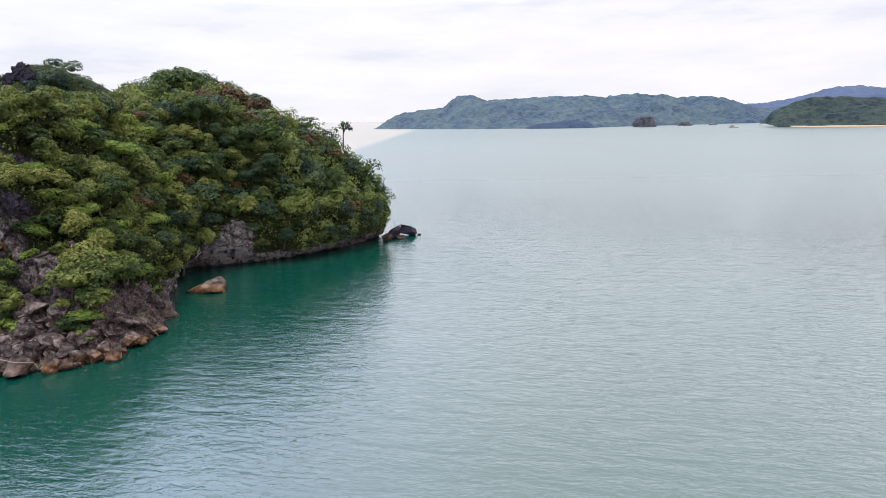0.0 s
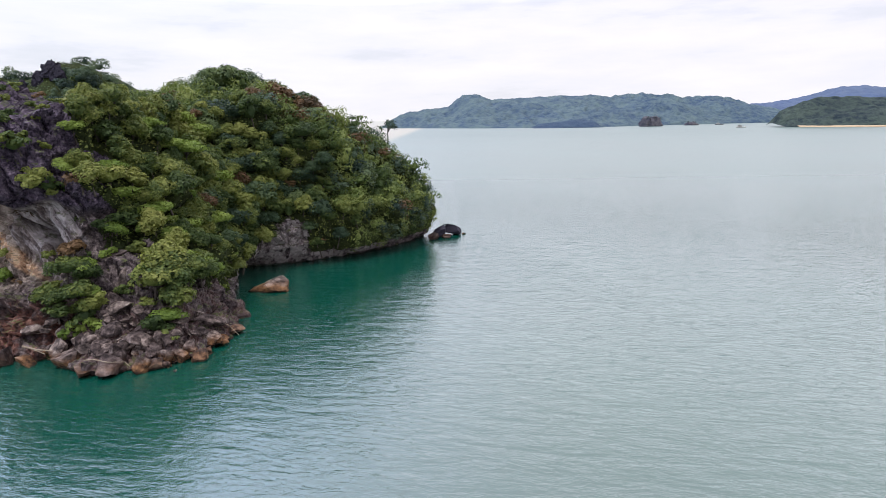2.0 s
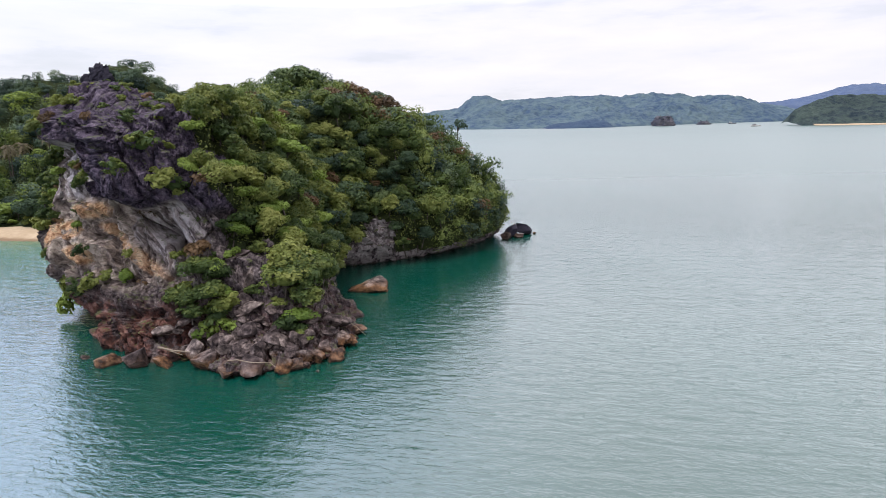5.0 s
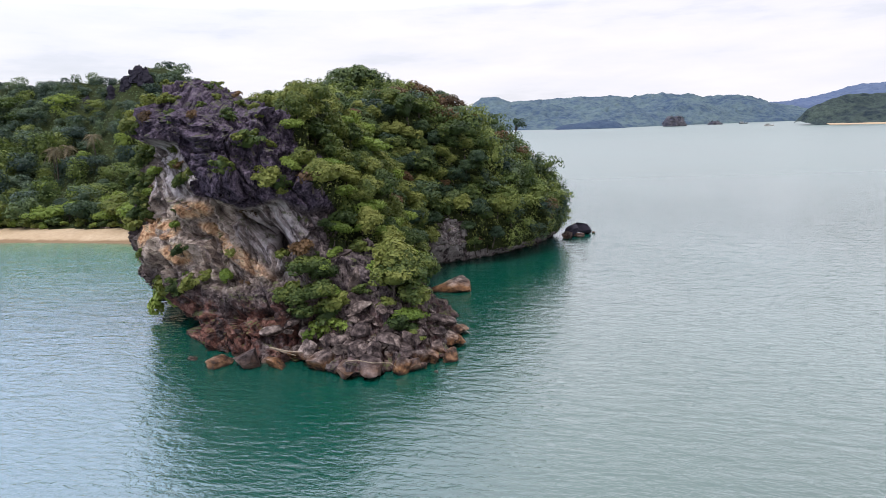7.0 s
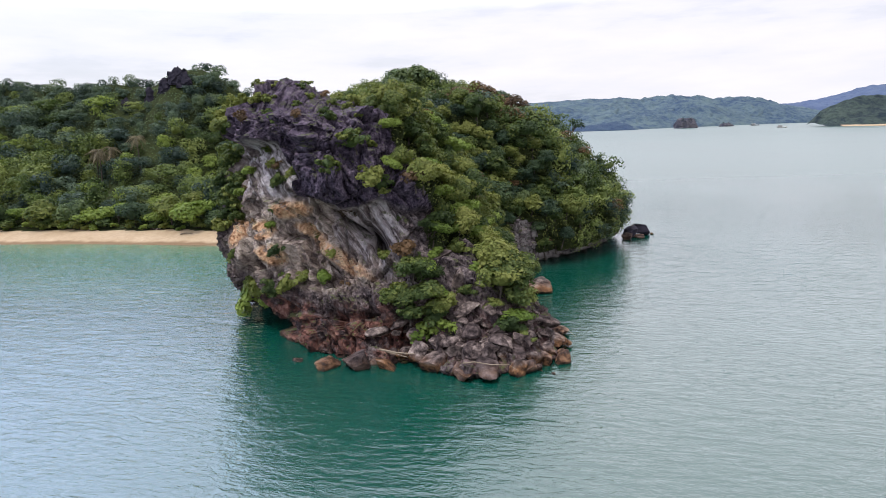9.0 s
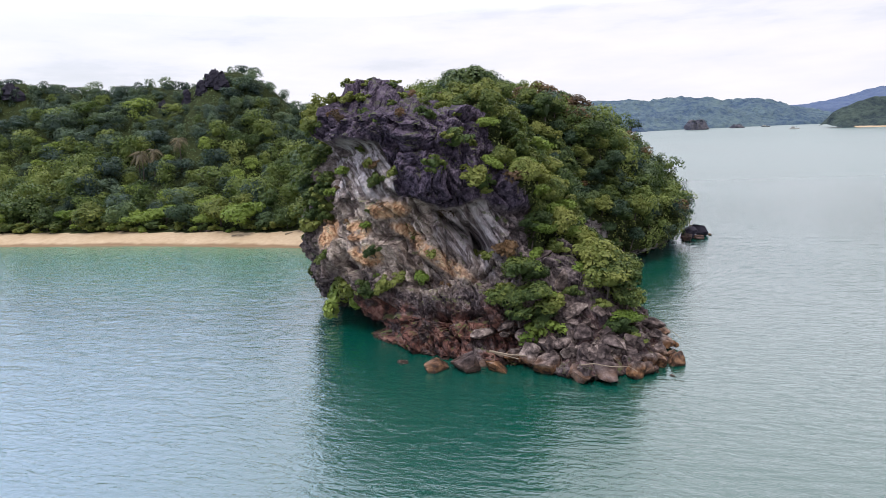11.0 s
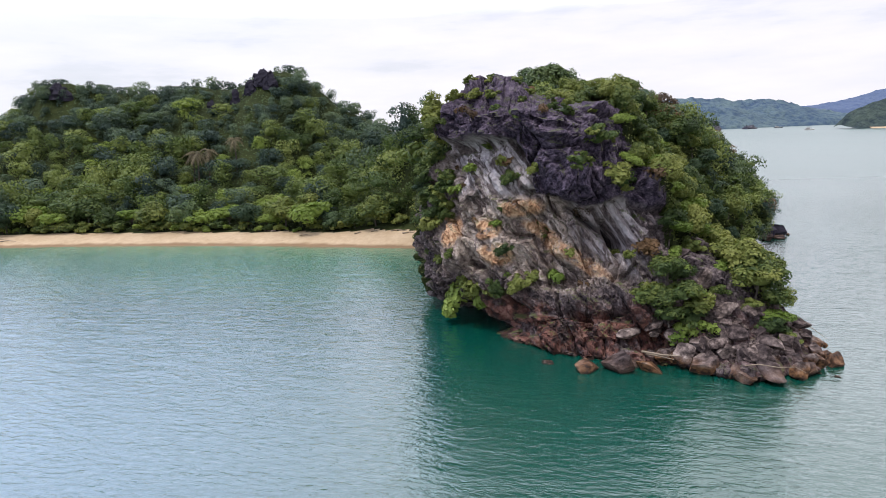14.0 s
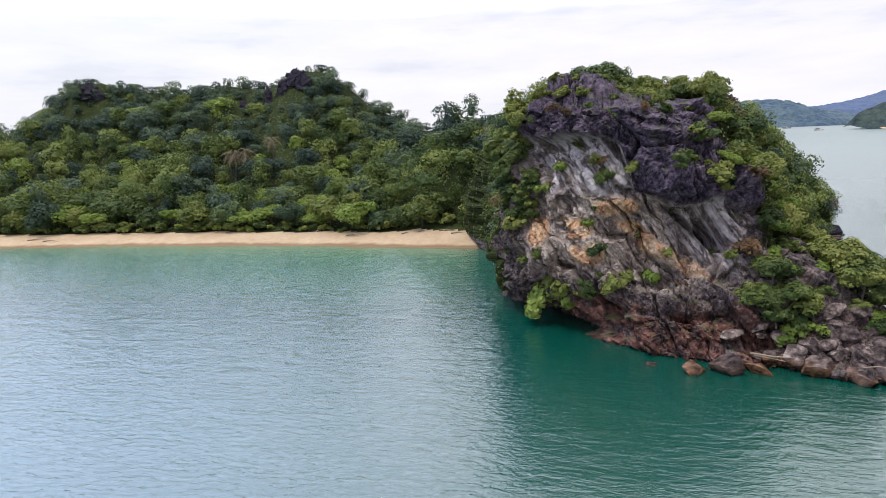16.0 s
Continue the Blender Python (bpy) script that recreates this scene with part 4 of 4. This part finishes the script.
PALMS = ((-163.5, 193.5), (-160.8, 195.0), (-152.0, 195.5), (-166.0, 196.0))
CRAGS = ((-153.6, 231, 6.5, 6.0, 1), (-157.5, 230, 5, 5.2, 2), (-163.0, 229, 4, 5.2, 3), (-231.0, 234, 7, 6.0, 4), (-150.5, 230, 5, 6.2, 5), (-172.0, 229, 3, 4.0, 6), (-228.0, 234, 4.5, 4.0, 7))
wx = rng.uniform(-292, -72, 16000)
wy = rng.uniform(150, 252, 16000)
wz = land_z(wx, wy)
ok = wy - shore_y(wx) > 10.5
wp = np.stack([wx, wy, wz], 1)[ok]
front = 0
for k in thinned(wp, rng.uniform(3.3, 5.4, len(wp)), 1500, rng):
    x, y, z = wp[k]
    off = y - shore_y(np.array([x]))[0]
    if off < 14.5 and x > -235 and front < 76:
        plant(int(rng.choice([0, 3, 2, 5, 4, 0])), x, y, z - 1.3, rng.uniform(1.15, 2.0), (rng.uniform(-8, 8), rng.uniform(-8, 8)), rng.uniform(0.95, 1.2), "trees along the beach")
        front += 1
        continue
    high = z > 22
    if off > 97:
        continue
    by_palm = min(abs(x - px) + 0.4 * abs(y - py) for px, py in PALMS)
    by_crag = min(abs(x - c[0]) + 0.35 * abs(y + 3 - c[1]) for c in CRAGS)
    if by_palm < 1.6 or by_crag < 1.9 or (off > 80 and by_crag < 6.0):
        continue
    stand = "dark" if rng.uniform() < (0.8 if high else 0.3) else "green"
    if rng.uniform() < 0.004:
        stand = "rust"
    elif rng.uniform() < (0.02 if high else 0.09):
        stand = "lime"
    size = (0.55 + 0.75 * rng.uniform() ** 1.5) * (0.92 if high else 1.0) * (0.75 if by_palm < 4.5 else 1)
    size *= 0.62 if by_crag < 7.0 else 1.0
    if off > 70:                                 # low wind-cut trees along the ridge
        add_wood("dark", int(rng.choice([0, 3, 5])), x, y, z - 3.6 * size, min(size, 0.9))
    else:
        add_wood(stand, int(rng.integers(0, 6)), x, y, z - 0.7, size)
for k in range(260):                               # the close treeline of the ridge
    x = -290 + 215 * (k + rng.uniform(0, 1)) / 260
    y = shore_y(np.array([x]))[0] + 77 + rng.uniform(-9, 4)
    if min(abs(x - c[0]) for c in CRAGS) > 4.0:
        size = rng.uniform(0.45, 0.85)
        add_wood("dark" if rng.uniform() < 0.75 else "green", int(rng.choice([0, 3, 5])), x, y, land_z(np.array([x]), np.array([y]))[0] - 4.0 * size, size)
for k in range(54):
    x = -236 + 146 * (k + rng.uniform(0, 1)) / 54
    y = shore_y(np.array([x]))[0] + rng.uniform(9.6, 11.5)
    plant(int(rng.choice([7, 7, 8])), x, y, land_z(np.array([x]), np.array([y]))[0] - 0.4, rng.uniform(0.7, 1.5), (0, 0), rng.uniform(1.1, 1.4), "shrubs along the beach")
for which, x, y, z, size in rest:
    add_wood("rust" if which == 6 else "green" if rng.uniform() < 0.72 else "dark", which % 5, x, y, z - 1.0, size * 0.60, LEAN_KINDS)
ux, uy = rng.uniform(-285, -75, 30000), rng.uniform(150, 240, 30000)
uz = land_z(ux, uy)
dzx, dzy = (land_z(ux + 0.5, uy) - uz) * 2, (land_z(ux, uy + 0.5) - uz) * 2
upward = np.stack([-dzx, -dzy, np.ones(len(ux))], 1)
upward /= np.linalg.norm(upward, axis=1, keepdims=True)
hill = uy - shore_y(ux) > 10.2
tagged(new("undergrowth", mesh_of("undergrowth", *leaf_carpet(rng, np.stack([ux, uy, uz], 1)[hill], upward[hill], 0.3, 0.9), [LEAF_DARK])), "dark green undergrowth of the hillside", "undergrowth", kind="stuff")
for stand, leaf, label in (("dark", WOOD_DARK, "dense dark green forest on the hillside"), ("green", WOOD, "mixed green forest on the hillside"), ("lime", LEAF_LIME, "scattered yellow-green treetops in the hillside forest"), ("rust", LEAF_RUST, "scattered brown treetops in the hillside forest")):
    me = mesh_of("forest", np.vstack(wood_v[stand]), np.vstack(wood_f[stand]), [leaf])
    me.attributes.new("tint", "FLOAT", "POINT").data.foreach_set("value", np.concatenate(wood_t[stand]))
    tagged(new("forest", me), label, "forest", kind="stuff")


# ---- boulders ----
def boulder_mesh(seed, squash, detail=4, mat=STONE):
    bm = bmesh.new()
    bmesh.ops.create_icosphere(bm, subdivisions=detail, radius=1.0)
    v = np.array([q.co for q in bm.verts])
    r2 = np.random.default_rng(seed)
    cut = r2.normal(size=(13, 3))
    cut /= np.linalg.norm(cut, axis=1, keepdims=True)
    for c in cut:                                   # flat broken faces
        lim = r2.uniform(0.40, 0.78)
        over = np.clip(v @ c - lim, 0, None)
        v -= np.outer(over, c)
    v *= 1 + 0.22 * (fbm(v * 1.9 + seed, 3, seed)[:, None] - 0.5) + 0.12 * (fbm(v * 6 + seed, 2, seed + 9)[:, None] - 0.5)
    v *= squash
    for q, co in zip(bm.verts, v):
        q.co = co
    me = bpy.data.meshes.new("boulder")
    bm.to_mesh(me)
    bm.free()
    me.materials.append(mat)
    return me


FORMS = ((1.2, 0.9, 0.75), (1, 1, 0.8), (1.35, 0.8, 0.7), (0.9, 1.1, 1.0), (1.2, 1.0, 0.72), (0.85, 0.8, 1.05))
BOULDERS = [boulder_mesh(70 + k, form) for k, form in enumerate(FORMS)]
TIP_ROCKS = [boulder_mesh(80 + k, form, 4, CRAG) for k, form in enumerate(FORMS[:4])]
STONES = [boulder_mesh(90 + k, form, 3) for k, form in enumerate(FORMS)]


def boulder(x, y, z, size, label="grey limestone boulder on the rocky foot", which=None, group="boulders at the foot of the headland", forms=BOULDERS):
    ob = new("boulder", forms[which] if which is not None else random.choice(STONES))
    s = size / 1.8
    ob.matrix_basis = pose(x, y, z, random.uniform(-22, 22), random.uniform(-22, 22), random.uniform(0, 360)) @ Matrix.Diagonal((s, s, s * 0.85, 1))
    return tagged(ob, label, "boulder", group)


for x, y, z, size, which in ((-66.4, 68.8, 0.3, 3.0, 4), (-63.0, 68.8, 0.7, 4.2, 1), (-59.9, 68.4, 0.4, 2.9, 0), (-56.2, 69.0, 1.4, 3.0, 3), (-54.4, 67.6, 0.9, 3.8, 1), (-51.4, 65.9, 0.5, 3.6, 4), (-48.6, 66.2, 1.0, 4.2, 2), (-48.4, 69.0, 2.0, 3.4, 0),
                             (-45.4, 66.0, 0.5, 2.6, 3), (-43.4, 68.2, 1.2, 2.3, 1), (-44.6, 70.4, 2.4, 3.0, 1), (-41.4, 70.6, 1.0, 2.3, 5), (-40.3, 74.0, 1.0, 2.8, 1), (-39.2, 78.5, 0.5, 2.6, 4), (-53.6, 70.2, 2.0, 3.6, 5),
                             (-54.2, 80.0, 10.2, 4.6, 0), (-51.5, 76.8, 7.6, 3.6, 3), (-50.5, 79.6, 9.0, 3.2, 5), (-70.6, 71.0, 0.0, 1.4, 4), (-41.6, 66.0, -0.05, 0.7, 4)):
    boulder(x, y, z, size, "large rust-stained boulder standing in the water" if z < 0.75 else "large grey limestone boulder on the rocky foot", which)
for k in range(270):
    t = rng.uniform()
    x, y = -60 + 21 * t + rng.normal(scale=0.8), 66.8 + rng.uniform(0, 1) ** 1.5 * (4.5 + 7 * t) + (2.0 * (1 - t) if t < 0.4 else 0)
    z = ground_z(x, y)
    if -1.5 < z < 6.5:
        size = 0.5 + 2.6 * rng.uniform() ** 2.4
        boulder(x, y, z + 0.12 * size, size)
# loose rocks: in the cove, off the east point, at the corner of the beach
boulder(-40.0, 99.4, 0.5, 6.2, "low grey-brown rock lying in the cove water", 2, "rocks in the water")
boulder(-11.5, 147.0, 1.3, 5.0, "dark square rock standing off the point", 1, "rocks in the water", TIP_ROCKS)
boulder(-14.0, 145.0, 0.9, 4.6, "dark square rock standing off the point", 0, "rocks in the water", TIP_ROCKS)
boulder(-12.6, 143.6, 0.1, 3.0, "rust-stained low rock off the point", 4, "rocks in the water")
boulder(-15.4, 142.0, 0.4, 3.6, "rust-stained low rock off the point", 1, "rocks in the water")
boulder(-8.4, 147.6, 0.1, 1.2, "small dark rock off the point", 4, "rocks in the water")
for k in range(7):
    boulder(-130.5 + rng.uniform(-3, 3), 160.3 + rng.uniform(-1, 1), 2.0, rng.uniform(0.6, 1.3), "pale grey rock at the top of the beach", group="rocks on the beach")


# bare crags that break through the woods of the ridge
def crag(x, y, z, wide, high, seed):
    v, u = np.meshgrid(np.linspace(0, 1, 22), np.linspace(0, 2 * math.pi, 44, endpoint=False), indexing="ij")
    r = wide / 2 * (1.05 - 0.8 * v ** 2)
    p = np.stack([r * np.cos(u), 0.7 * r * np.sin(u), high * v], -1).reshape(-1, 3)
    _, _, own, _ = cells(p / 1.7 + seed, seed)
    p[:, :2] *= (1 + 0.5 * (own - 0.5) + 0.5 * (fbm(p / 1.5 + seed, 3, seed) - 0.5))[:, None]
    p[:, 2] += 1.6 * (own - 0.5) * (p[:, 2] / high)
    ob = new("crag", mesh_of("crag", p, grid_faces(22, 44, True), [CRAG], False))
    ob.location = (x, y, z)
    return tagged(ob, "dark jagged limestone crag above the forest", "rock", "crags on the ridge")


for x, y, wide, high, seed in CRAGS:
    crag(x, y, land_z(np.array([x]), np.array([y]))[0] - 1.1, wide, high, seed)


# ---- the lone tree on the crest, palms, dead wood ----
def palm(x, y, z, height, seed):
    r2 = np.random.default_rng(seed)
    ob = tagged(new("palm_tree"), "coconut palm with drying brown-yellow fronds", "palm tree", "palms on the hillside")
    top = Vector((r2.uniform(-0.6, 0.6), r2.uniform(-0.6, 0.6), height))
    part("trunk", mesh_of("trunk", *tube([(0, 0, -0.5), top * 0.5 + Vector((0.2, 0, 0)), top], [0.24, 0.17, 0.14], 8), [BARK], True), ob)
    for k in range(24):
        a, lift = k * 2.4 + r2.uniform(-0.2, 0.2), r2.uniform(-1.0, 1.0)
        length = r2.uniform(2.6, 3.6)
        side = Vector((-math.sin(a), math.cos(a), 0))
        rib = [top + Vector((math.cos(a) * length * u * math.cos(lift * 0.8), math.sin(a) * length * u * math.cos(lift * 0.8), length * (0.75 * lift * u - 0.75 * u * u))) for u in np.linspace(0, 1, 13)]
        verts, faces = [], []
        for s in range(1, 13):                       # leaflets in pairs, hanging from the rib
            c, way = rib[s], (rib[s] - rib[s - 1])
            w = 0.75 * math.sin(math.pi * min(1, s / 12 * 0.85 + 0.15)) + 0.08
            for turn in (-1, 1):
                n = len(verts)
                tip = c + side * (turn * w) + way * 1.2 - Vector((0, 0, w * r2.uniform(0.35, 0.8)))
                verts += [c - way * 0.28, c + way * 0.28, tip]
                faces.append((n, n + 1, n + 2))
        frond = joined([(np.array(verts), np.array(faces))])
        stem_v, stem_f = tube(rib, [0.035] * 13, 3)
        stem = (stem_v, np.vstack([stem_f[:, [0, 1, 2]], stem_f[:, [0, 2, 3]]]))
        part("frond", mesh_of("frond", *joined([frond, stem]), [FROND]), ob)
    ob.matrix_basis = pose(x, y, z)
    return ob


for k, (x, y) in enumerate(PALMS):
    palm(x, y, land_z(np.array([x]), np.array([y]))[0], rng.uniform(9.0, 10.6), 200 + k)


def driftwood(points, thick, label, name="driftwood"):
    radii = [thick * (1 - 0.7 * k / (len(points) - 1)) for k in range(len(points))]
    return tagged(new(name, mesh_of(name, *tube(points, radii, 7), [DRIFT], True)), label, "driftwood")


driftwood([(-42.0, 76.5, 2.2), (-40.5, 76.8, 2.5), (-39.0, 76.3, 1.8), (-37.6, 75.8, 0.7)], 0.07, "bleached dead branch lying over the boulders", "branch")
driftwood([(-51.2, 65.4, 1.6), (-50.0, 65.0, 1.9), (-48.2, 64.6, 1.7), (-46.4, 64.9, 1.6), (-45.6, 64.4, 1.2)], 0.07, "bleached dead branch lying over the boulders", "branch")
driftwood([(-60.6, 69.2, 1.9), (-58.6, 68.6, 1.7), (-56.6, 68.4, 1.6)], 0.14, "bleached driftwood between the boulders")
driftwood([(-60.0, 69.6, 1.5), (-57.4, 68.2, 1.3)], 0.1, "bleached driftwood between the boulders")
for x, y, a, n in ((-104, 152.5, 20, 5.5), (-99, 151.5, -10, 4.0), (-108, 152.2, 35, 3.0), (-208, 160.5, 12, 6.5), (-203, 159.5, -6, 4.5), (-122, 154, 5, 3.0), (-96, 149.5, 5, 3.5)):
    z = land_z(np.array([x]), np.array([y]))[0]
    w = Vector((math.cos(radians(a)), math.sin(radians(a)), 0))
    p0 = Vector((x, y, z + 0.15))
    driftwood([p0, p0 + w * n * 0.5 + Vector((0, 0, 0.25)), p0 + w * n], 0.17, "dark weathered driftwood log lying on the sand", "log")

lone = tree_meshes(33, "layered", 5.4, 260, 0.26, LEAF_DARK)
ob = tree_thing("tree", lone, "lone thin tree with a sparse flat crown on the crest", "tree", "trees on the headland")
ob.matrix_basis = pose(-26.0, 151.6, 21.6, 0, 4, 0)
driftwood([(-13.6, 145.4, 2.0), (-13.9, 145.3, 3.4), (-14.6, 145.4, 4.6)], 0.06, "thin bare branch growing from the dark rock", "branch")
driftwood([(-13.6, 145.4, 2.0), (-13.0, 145.5, 3.2), (-12.0, 145.6, 3.9)], 0.05, "thin bare branch growing from the dark rock", "branch")


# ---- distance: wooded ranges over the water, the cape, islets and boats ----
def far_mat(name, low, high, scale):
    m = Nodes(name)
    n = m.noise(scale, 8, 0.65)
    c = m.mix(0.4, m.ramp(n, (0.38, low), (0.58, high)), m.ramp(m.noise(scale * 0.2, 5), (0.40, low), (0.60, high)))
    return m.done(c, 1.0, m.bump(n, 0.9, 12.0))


# the haze of distance is painted into these base colours as blue
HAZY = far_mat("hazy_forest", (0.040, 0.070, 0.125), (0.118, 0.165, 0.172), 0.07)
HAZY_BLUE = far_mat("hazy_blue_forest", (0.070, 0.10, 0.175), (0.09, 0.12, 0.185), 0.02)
CAPE = far_mat("hazy_cape_forest", (0.018, 0.030, 0.040), (0.070, 0.094, 0.078), 0.09)
POINT = far_mat("hazy_point_forest", (0.030, 0.052, 0.105), (0.062, 0.095, 0.140), 0.08)


def far_range(name, xs, zs, y0, y1, mat, label, x_from, x_to, seed, cols=340, rough=11.0):
    """A wooded range with its shore at y0(x) and its ridge at y1."""
    x, v = np.meshgrid(np.linspace(x_from, x_to, cols), np.linspace(0, 1.5, 46))
    base = np.interp(x, *y0)
    y = base + (y1 - base) * v
    ridge = np.interp(x, xs, zs)
    rise = np.where(v < 1, 0.25 * np.sqrt(np.clip(v, 0, 1)) + 0.75 * v ** 1.2, 1 - 1.2 * (v - 1))
    p = np.stack([x, y, np.zeros_like(x)], -1).reshape(-1, 3)
    spur = (fbm(p / 130.0, 4, seed) - 0.5).reshape(x.shape)
    tree = (fbm(p / 14.0, 3, seed + 5) - 0.5).reshape(x.shape)
    tree = tree + 1.1 * (fbm(p / 45.0, 3, seed + 9) - 0.5).reshape(x.shape)
    z = ridge * (rise + 0.8 * spur * np.sin(np.pi * np.clip(v, 0, 1))) + tree * rough * np.clip(v * 8, 0, 1) - 1.5 * (v < 0.001)
    z = np.where(ridge < 1, -2, z)
    return tagged(new(name, mesh_of(name, np.stack([x, y, z], -1).reshape(-1, 3), grid_faces(*x.shape), [mat], False)), label, "hills", kind="structure")


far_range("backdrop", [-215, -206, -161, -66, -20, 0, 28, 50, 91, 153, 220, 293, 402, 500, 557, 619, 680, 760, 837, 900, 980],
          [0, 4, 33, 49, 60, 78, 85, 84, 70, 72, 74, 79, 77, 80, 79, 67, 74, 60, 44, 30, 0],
          ([-220, -186, 59, 280, 402, 694, 785, 1000], [1700, 1625, 1420, 1350, 1450, 1590, 1600, 1650]), 1800, HAZY, "wooded hills across the water, tinted blue-green with haze", -212, 960, 90)
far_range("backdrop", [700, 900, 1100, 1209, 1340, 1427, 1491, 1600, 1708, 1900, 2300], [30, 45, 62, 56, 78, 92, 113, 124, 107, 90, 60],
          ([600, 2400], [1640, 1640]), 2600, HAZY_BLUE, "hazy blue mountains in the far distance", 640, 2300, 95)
far_range("cape", [560, 567, 576, 592, 612, 648, 698, 777, 1000], [0, 6, 25, 33, 41, 52, 53, 47, 40],
          ([560, 606, 700, 1000], [1136, 1096, 1058, 1000]), 1180, CAPE, "dark green wooded cape behind a strip of sand", 566, 1000, 98, 160, 6.0)


far_range("cape", [150, 168, 200, 236, 262, 290, 300], [0, 6, 11, 16, 18, 12, 0], ([140, 310], [1338, 1338]), 1392, POINT, "low wooded point below the hills, tinted blue-grey with haze", 154, 299, 101, 90, 4.0)


def strip(points, half, z):
    v = []
    for x, y in points:
        v += [(x - half * 0.2, y - half, z * 0.0), (x + half * 0.2, y + half, z)]
    f = [(2 * k, 2 * k + 2, 2 * k + 3, 2 * k + 1) for k in range(len(points) - 1)]
    return np.array(v), np.array(f)


tagged(new("beach", mesh_of("beach", *strip([(580, 1117), (606, 1093), (652, 1073), (700, 1054), (820, 1022), (1000, 990)], 7.0, 2.6), [SAND])), "thin strip of pale sand below the cape", "beach", kind="structure")


def islet(x, y, wide, high, seed, label):
    v, u = np.meshgrid(np.linspace(0, 1, 26), np.linspace(0, 2 * math.pi, 60, endpoint=False), indexing="ij")
    r = wide / 2 * (1 - 0.55 * v ** 2.5) * np.where(v > 0.98, 0.4, 1)
    p = np.stack([r * np.cos(u), r * 0.6 * np.sin(u), v * high - 1.0], -1).reshape(-1, 3)
    n = fbm(p / (wide * 0.16), 4, seed) - 0.5
    p[:, :2] *= (1 + 0.7 * n)[:, None]
    p[:, 2] *= 1 + 0.5 * (fbm(p * (1, 1, 0) / (wide * 0.2), 3, seed + 3) - 0.3)
    m = np.vstack([p, p[-60:].mean(0)[None] + (0, 0, high * 0.05)])
    f = grid_faces(26, 60, True)
    cap = np.array([(25 * 60 + k, 25 * 60 + (k + 1) % 60, 26 * 60, 26 * 60) for k in range(60)])
    ob = tagged(new("islet"), label, "islet", "islets far off")
    part("rock", mesh_of("rock", m, np.vstack([f, cap[:, [0, 1, 2, 2]]])[: len(f)], [FAR_ROCK], True), ob)
    r2 = np.random.default_rng(seed)
    centres = np.array([(r2.uniform(-0.4, 0.4) * wide, r2.uniform(-0.2, 0.2) * wide, high * r2.uniform(0.7, 1.0)) for _ in range(9)])
    cv, cf = leaf_sprays(r2, centres, np.full((9, 3), high * 0.2), 260, high * 0.06)
    tagged(part("scrub", mesh_of("scrub", cv, cf, [CAPE]), ob), "low dark scrub", kind="stuff")
    ob.location = (x, y, 0)
    return ob


FAR_ROCK = far_mat("far_rock", (0.05, 0.055, 0.085), (0.15, 0.14, 0.155), 0.14)
islet(403, 1369, 46, 19, 5, "steep rocky islet with scrub on top")
islet(507, 1420, 28, 8, 6, "low dark rocky islet")
islet(388, 1350, 10, 4, 8, "low dark rocky islet")


PAINT = plain("boat_paint", (0.30, 0.29, 0.27), (0.55, 0.52, 0.48), 0.8, 0.6, 0.1, 0.02)
DARK_PAINT = plain("dark_boat_paint", (0.06, 0.07, 0.08), (0.13, 0.13, 0.13), 0.8, 0.6, 0.1, 0.02)


def boat(x, y, length, turn, hull_mat, label):
    ob = tagged(new("fishing_boat"), label, "boat", "boats far off")
    v = []
    n = 15
    for k in range(n):
        u = k / (n - 1) * 2 - 1
        w = length * 0.13 * (1 - abs(u) ** 2.6)
        sheer = length * (0.07 + 0.07 * u * u)
        xx = u * length / 2
        v += [(xx, -w, sheer), (xx * 0.94, -w * 0.55, -0.4), (xx * 0.94, w * 0.55, -0.4), (xx, w, sheer), (xx, 0, sheer * 0.85)]
    part("hull", mesh_of("hull", np.array(v), grid_faces(n, 5, True), [hull_mat], True), ob)

    def box(cx, cy, cz, sx, sy, sz, name, mat):
        bm = bmesh.new()
        bmesh.ops.create_cube(bm, size=1.0)
        bmesh.ops.scale(bm, vec=(sx, sy, sz), verts=bm.verts)
        bmesh.ops.bevel(bm, geom=bm.edges[:], offset=min(sx, sy, sz) * 0.15, segments=1, affect="EDGES")
        bmesh.ops.translate(bm, vec=(cx, cy, cz), verts=bm.verts)
        me = bpy.data.meshes.new(name)
        bm.to_mesh(me)
        bm.free()
        me.materials.append(mat)
        part(name, me, ob)

    box(-length * 0.16, 0, length * 0.15, length * 0.34, length * 0.16, length * 0.13, "cabin", PAINT)
    box(-length * 0.16, 0, length * 0.225, length * 0.42, length * 0.2, length * 0.02, "roof", PAINT)
    part("mast", mesh_of("mast", *tube([(length * 0.18, 0, 0), (length * 0.18, 0, length * 0.34)], [0.14, 0.08]), [DARK_PAINT]), ob)
    ob.matrix_basis = pose(x, y, 0, 0, 0, turn)
    return ob


boat(496, 1148, 19, 8, PAINT, "pale fishing boat at anchor on the open water")
boat(573, 1432, 18, -10, DARK_PAINT, "dark fishing boat at anchor far off")
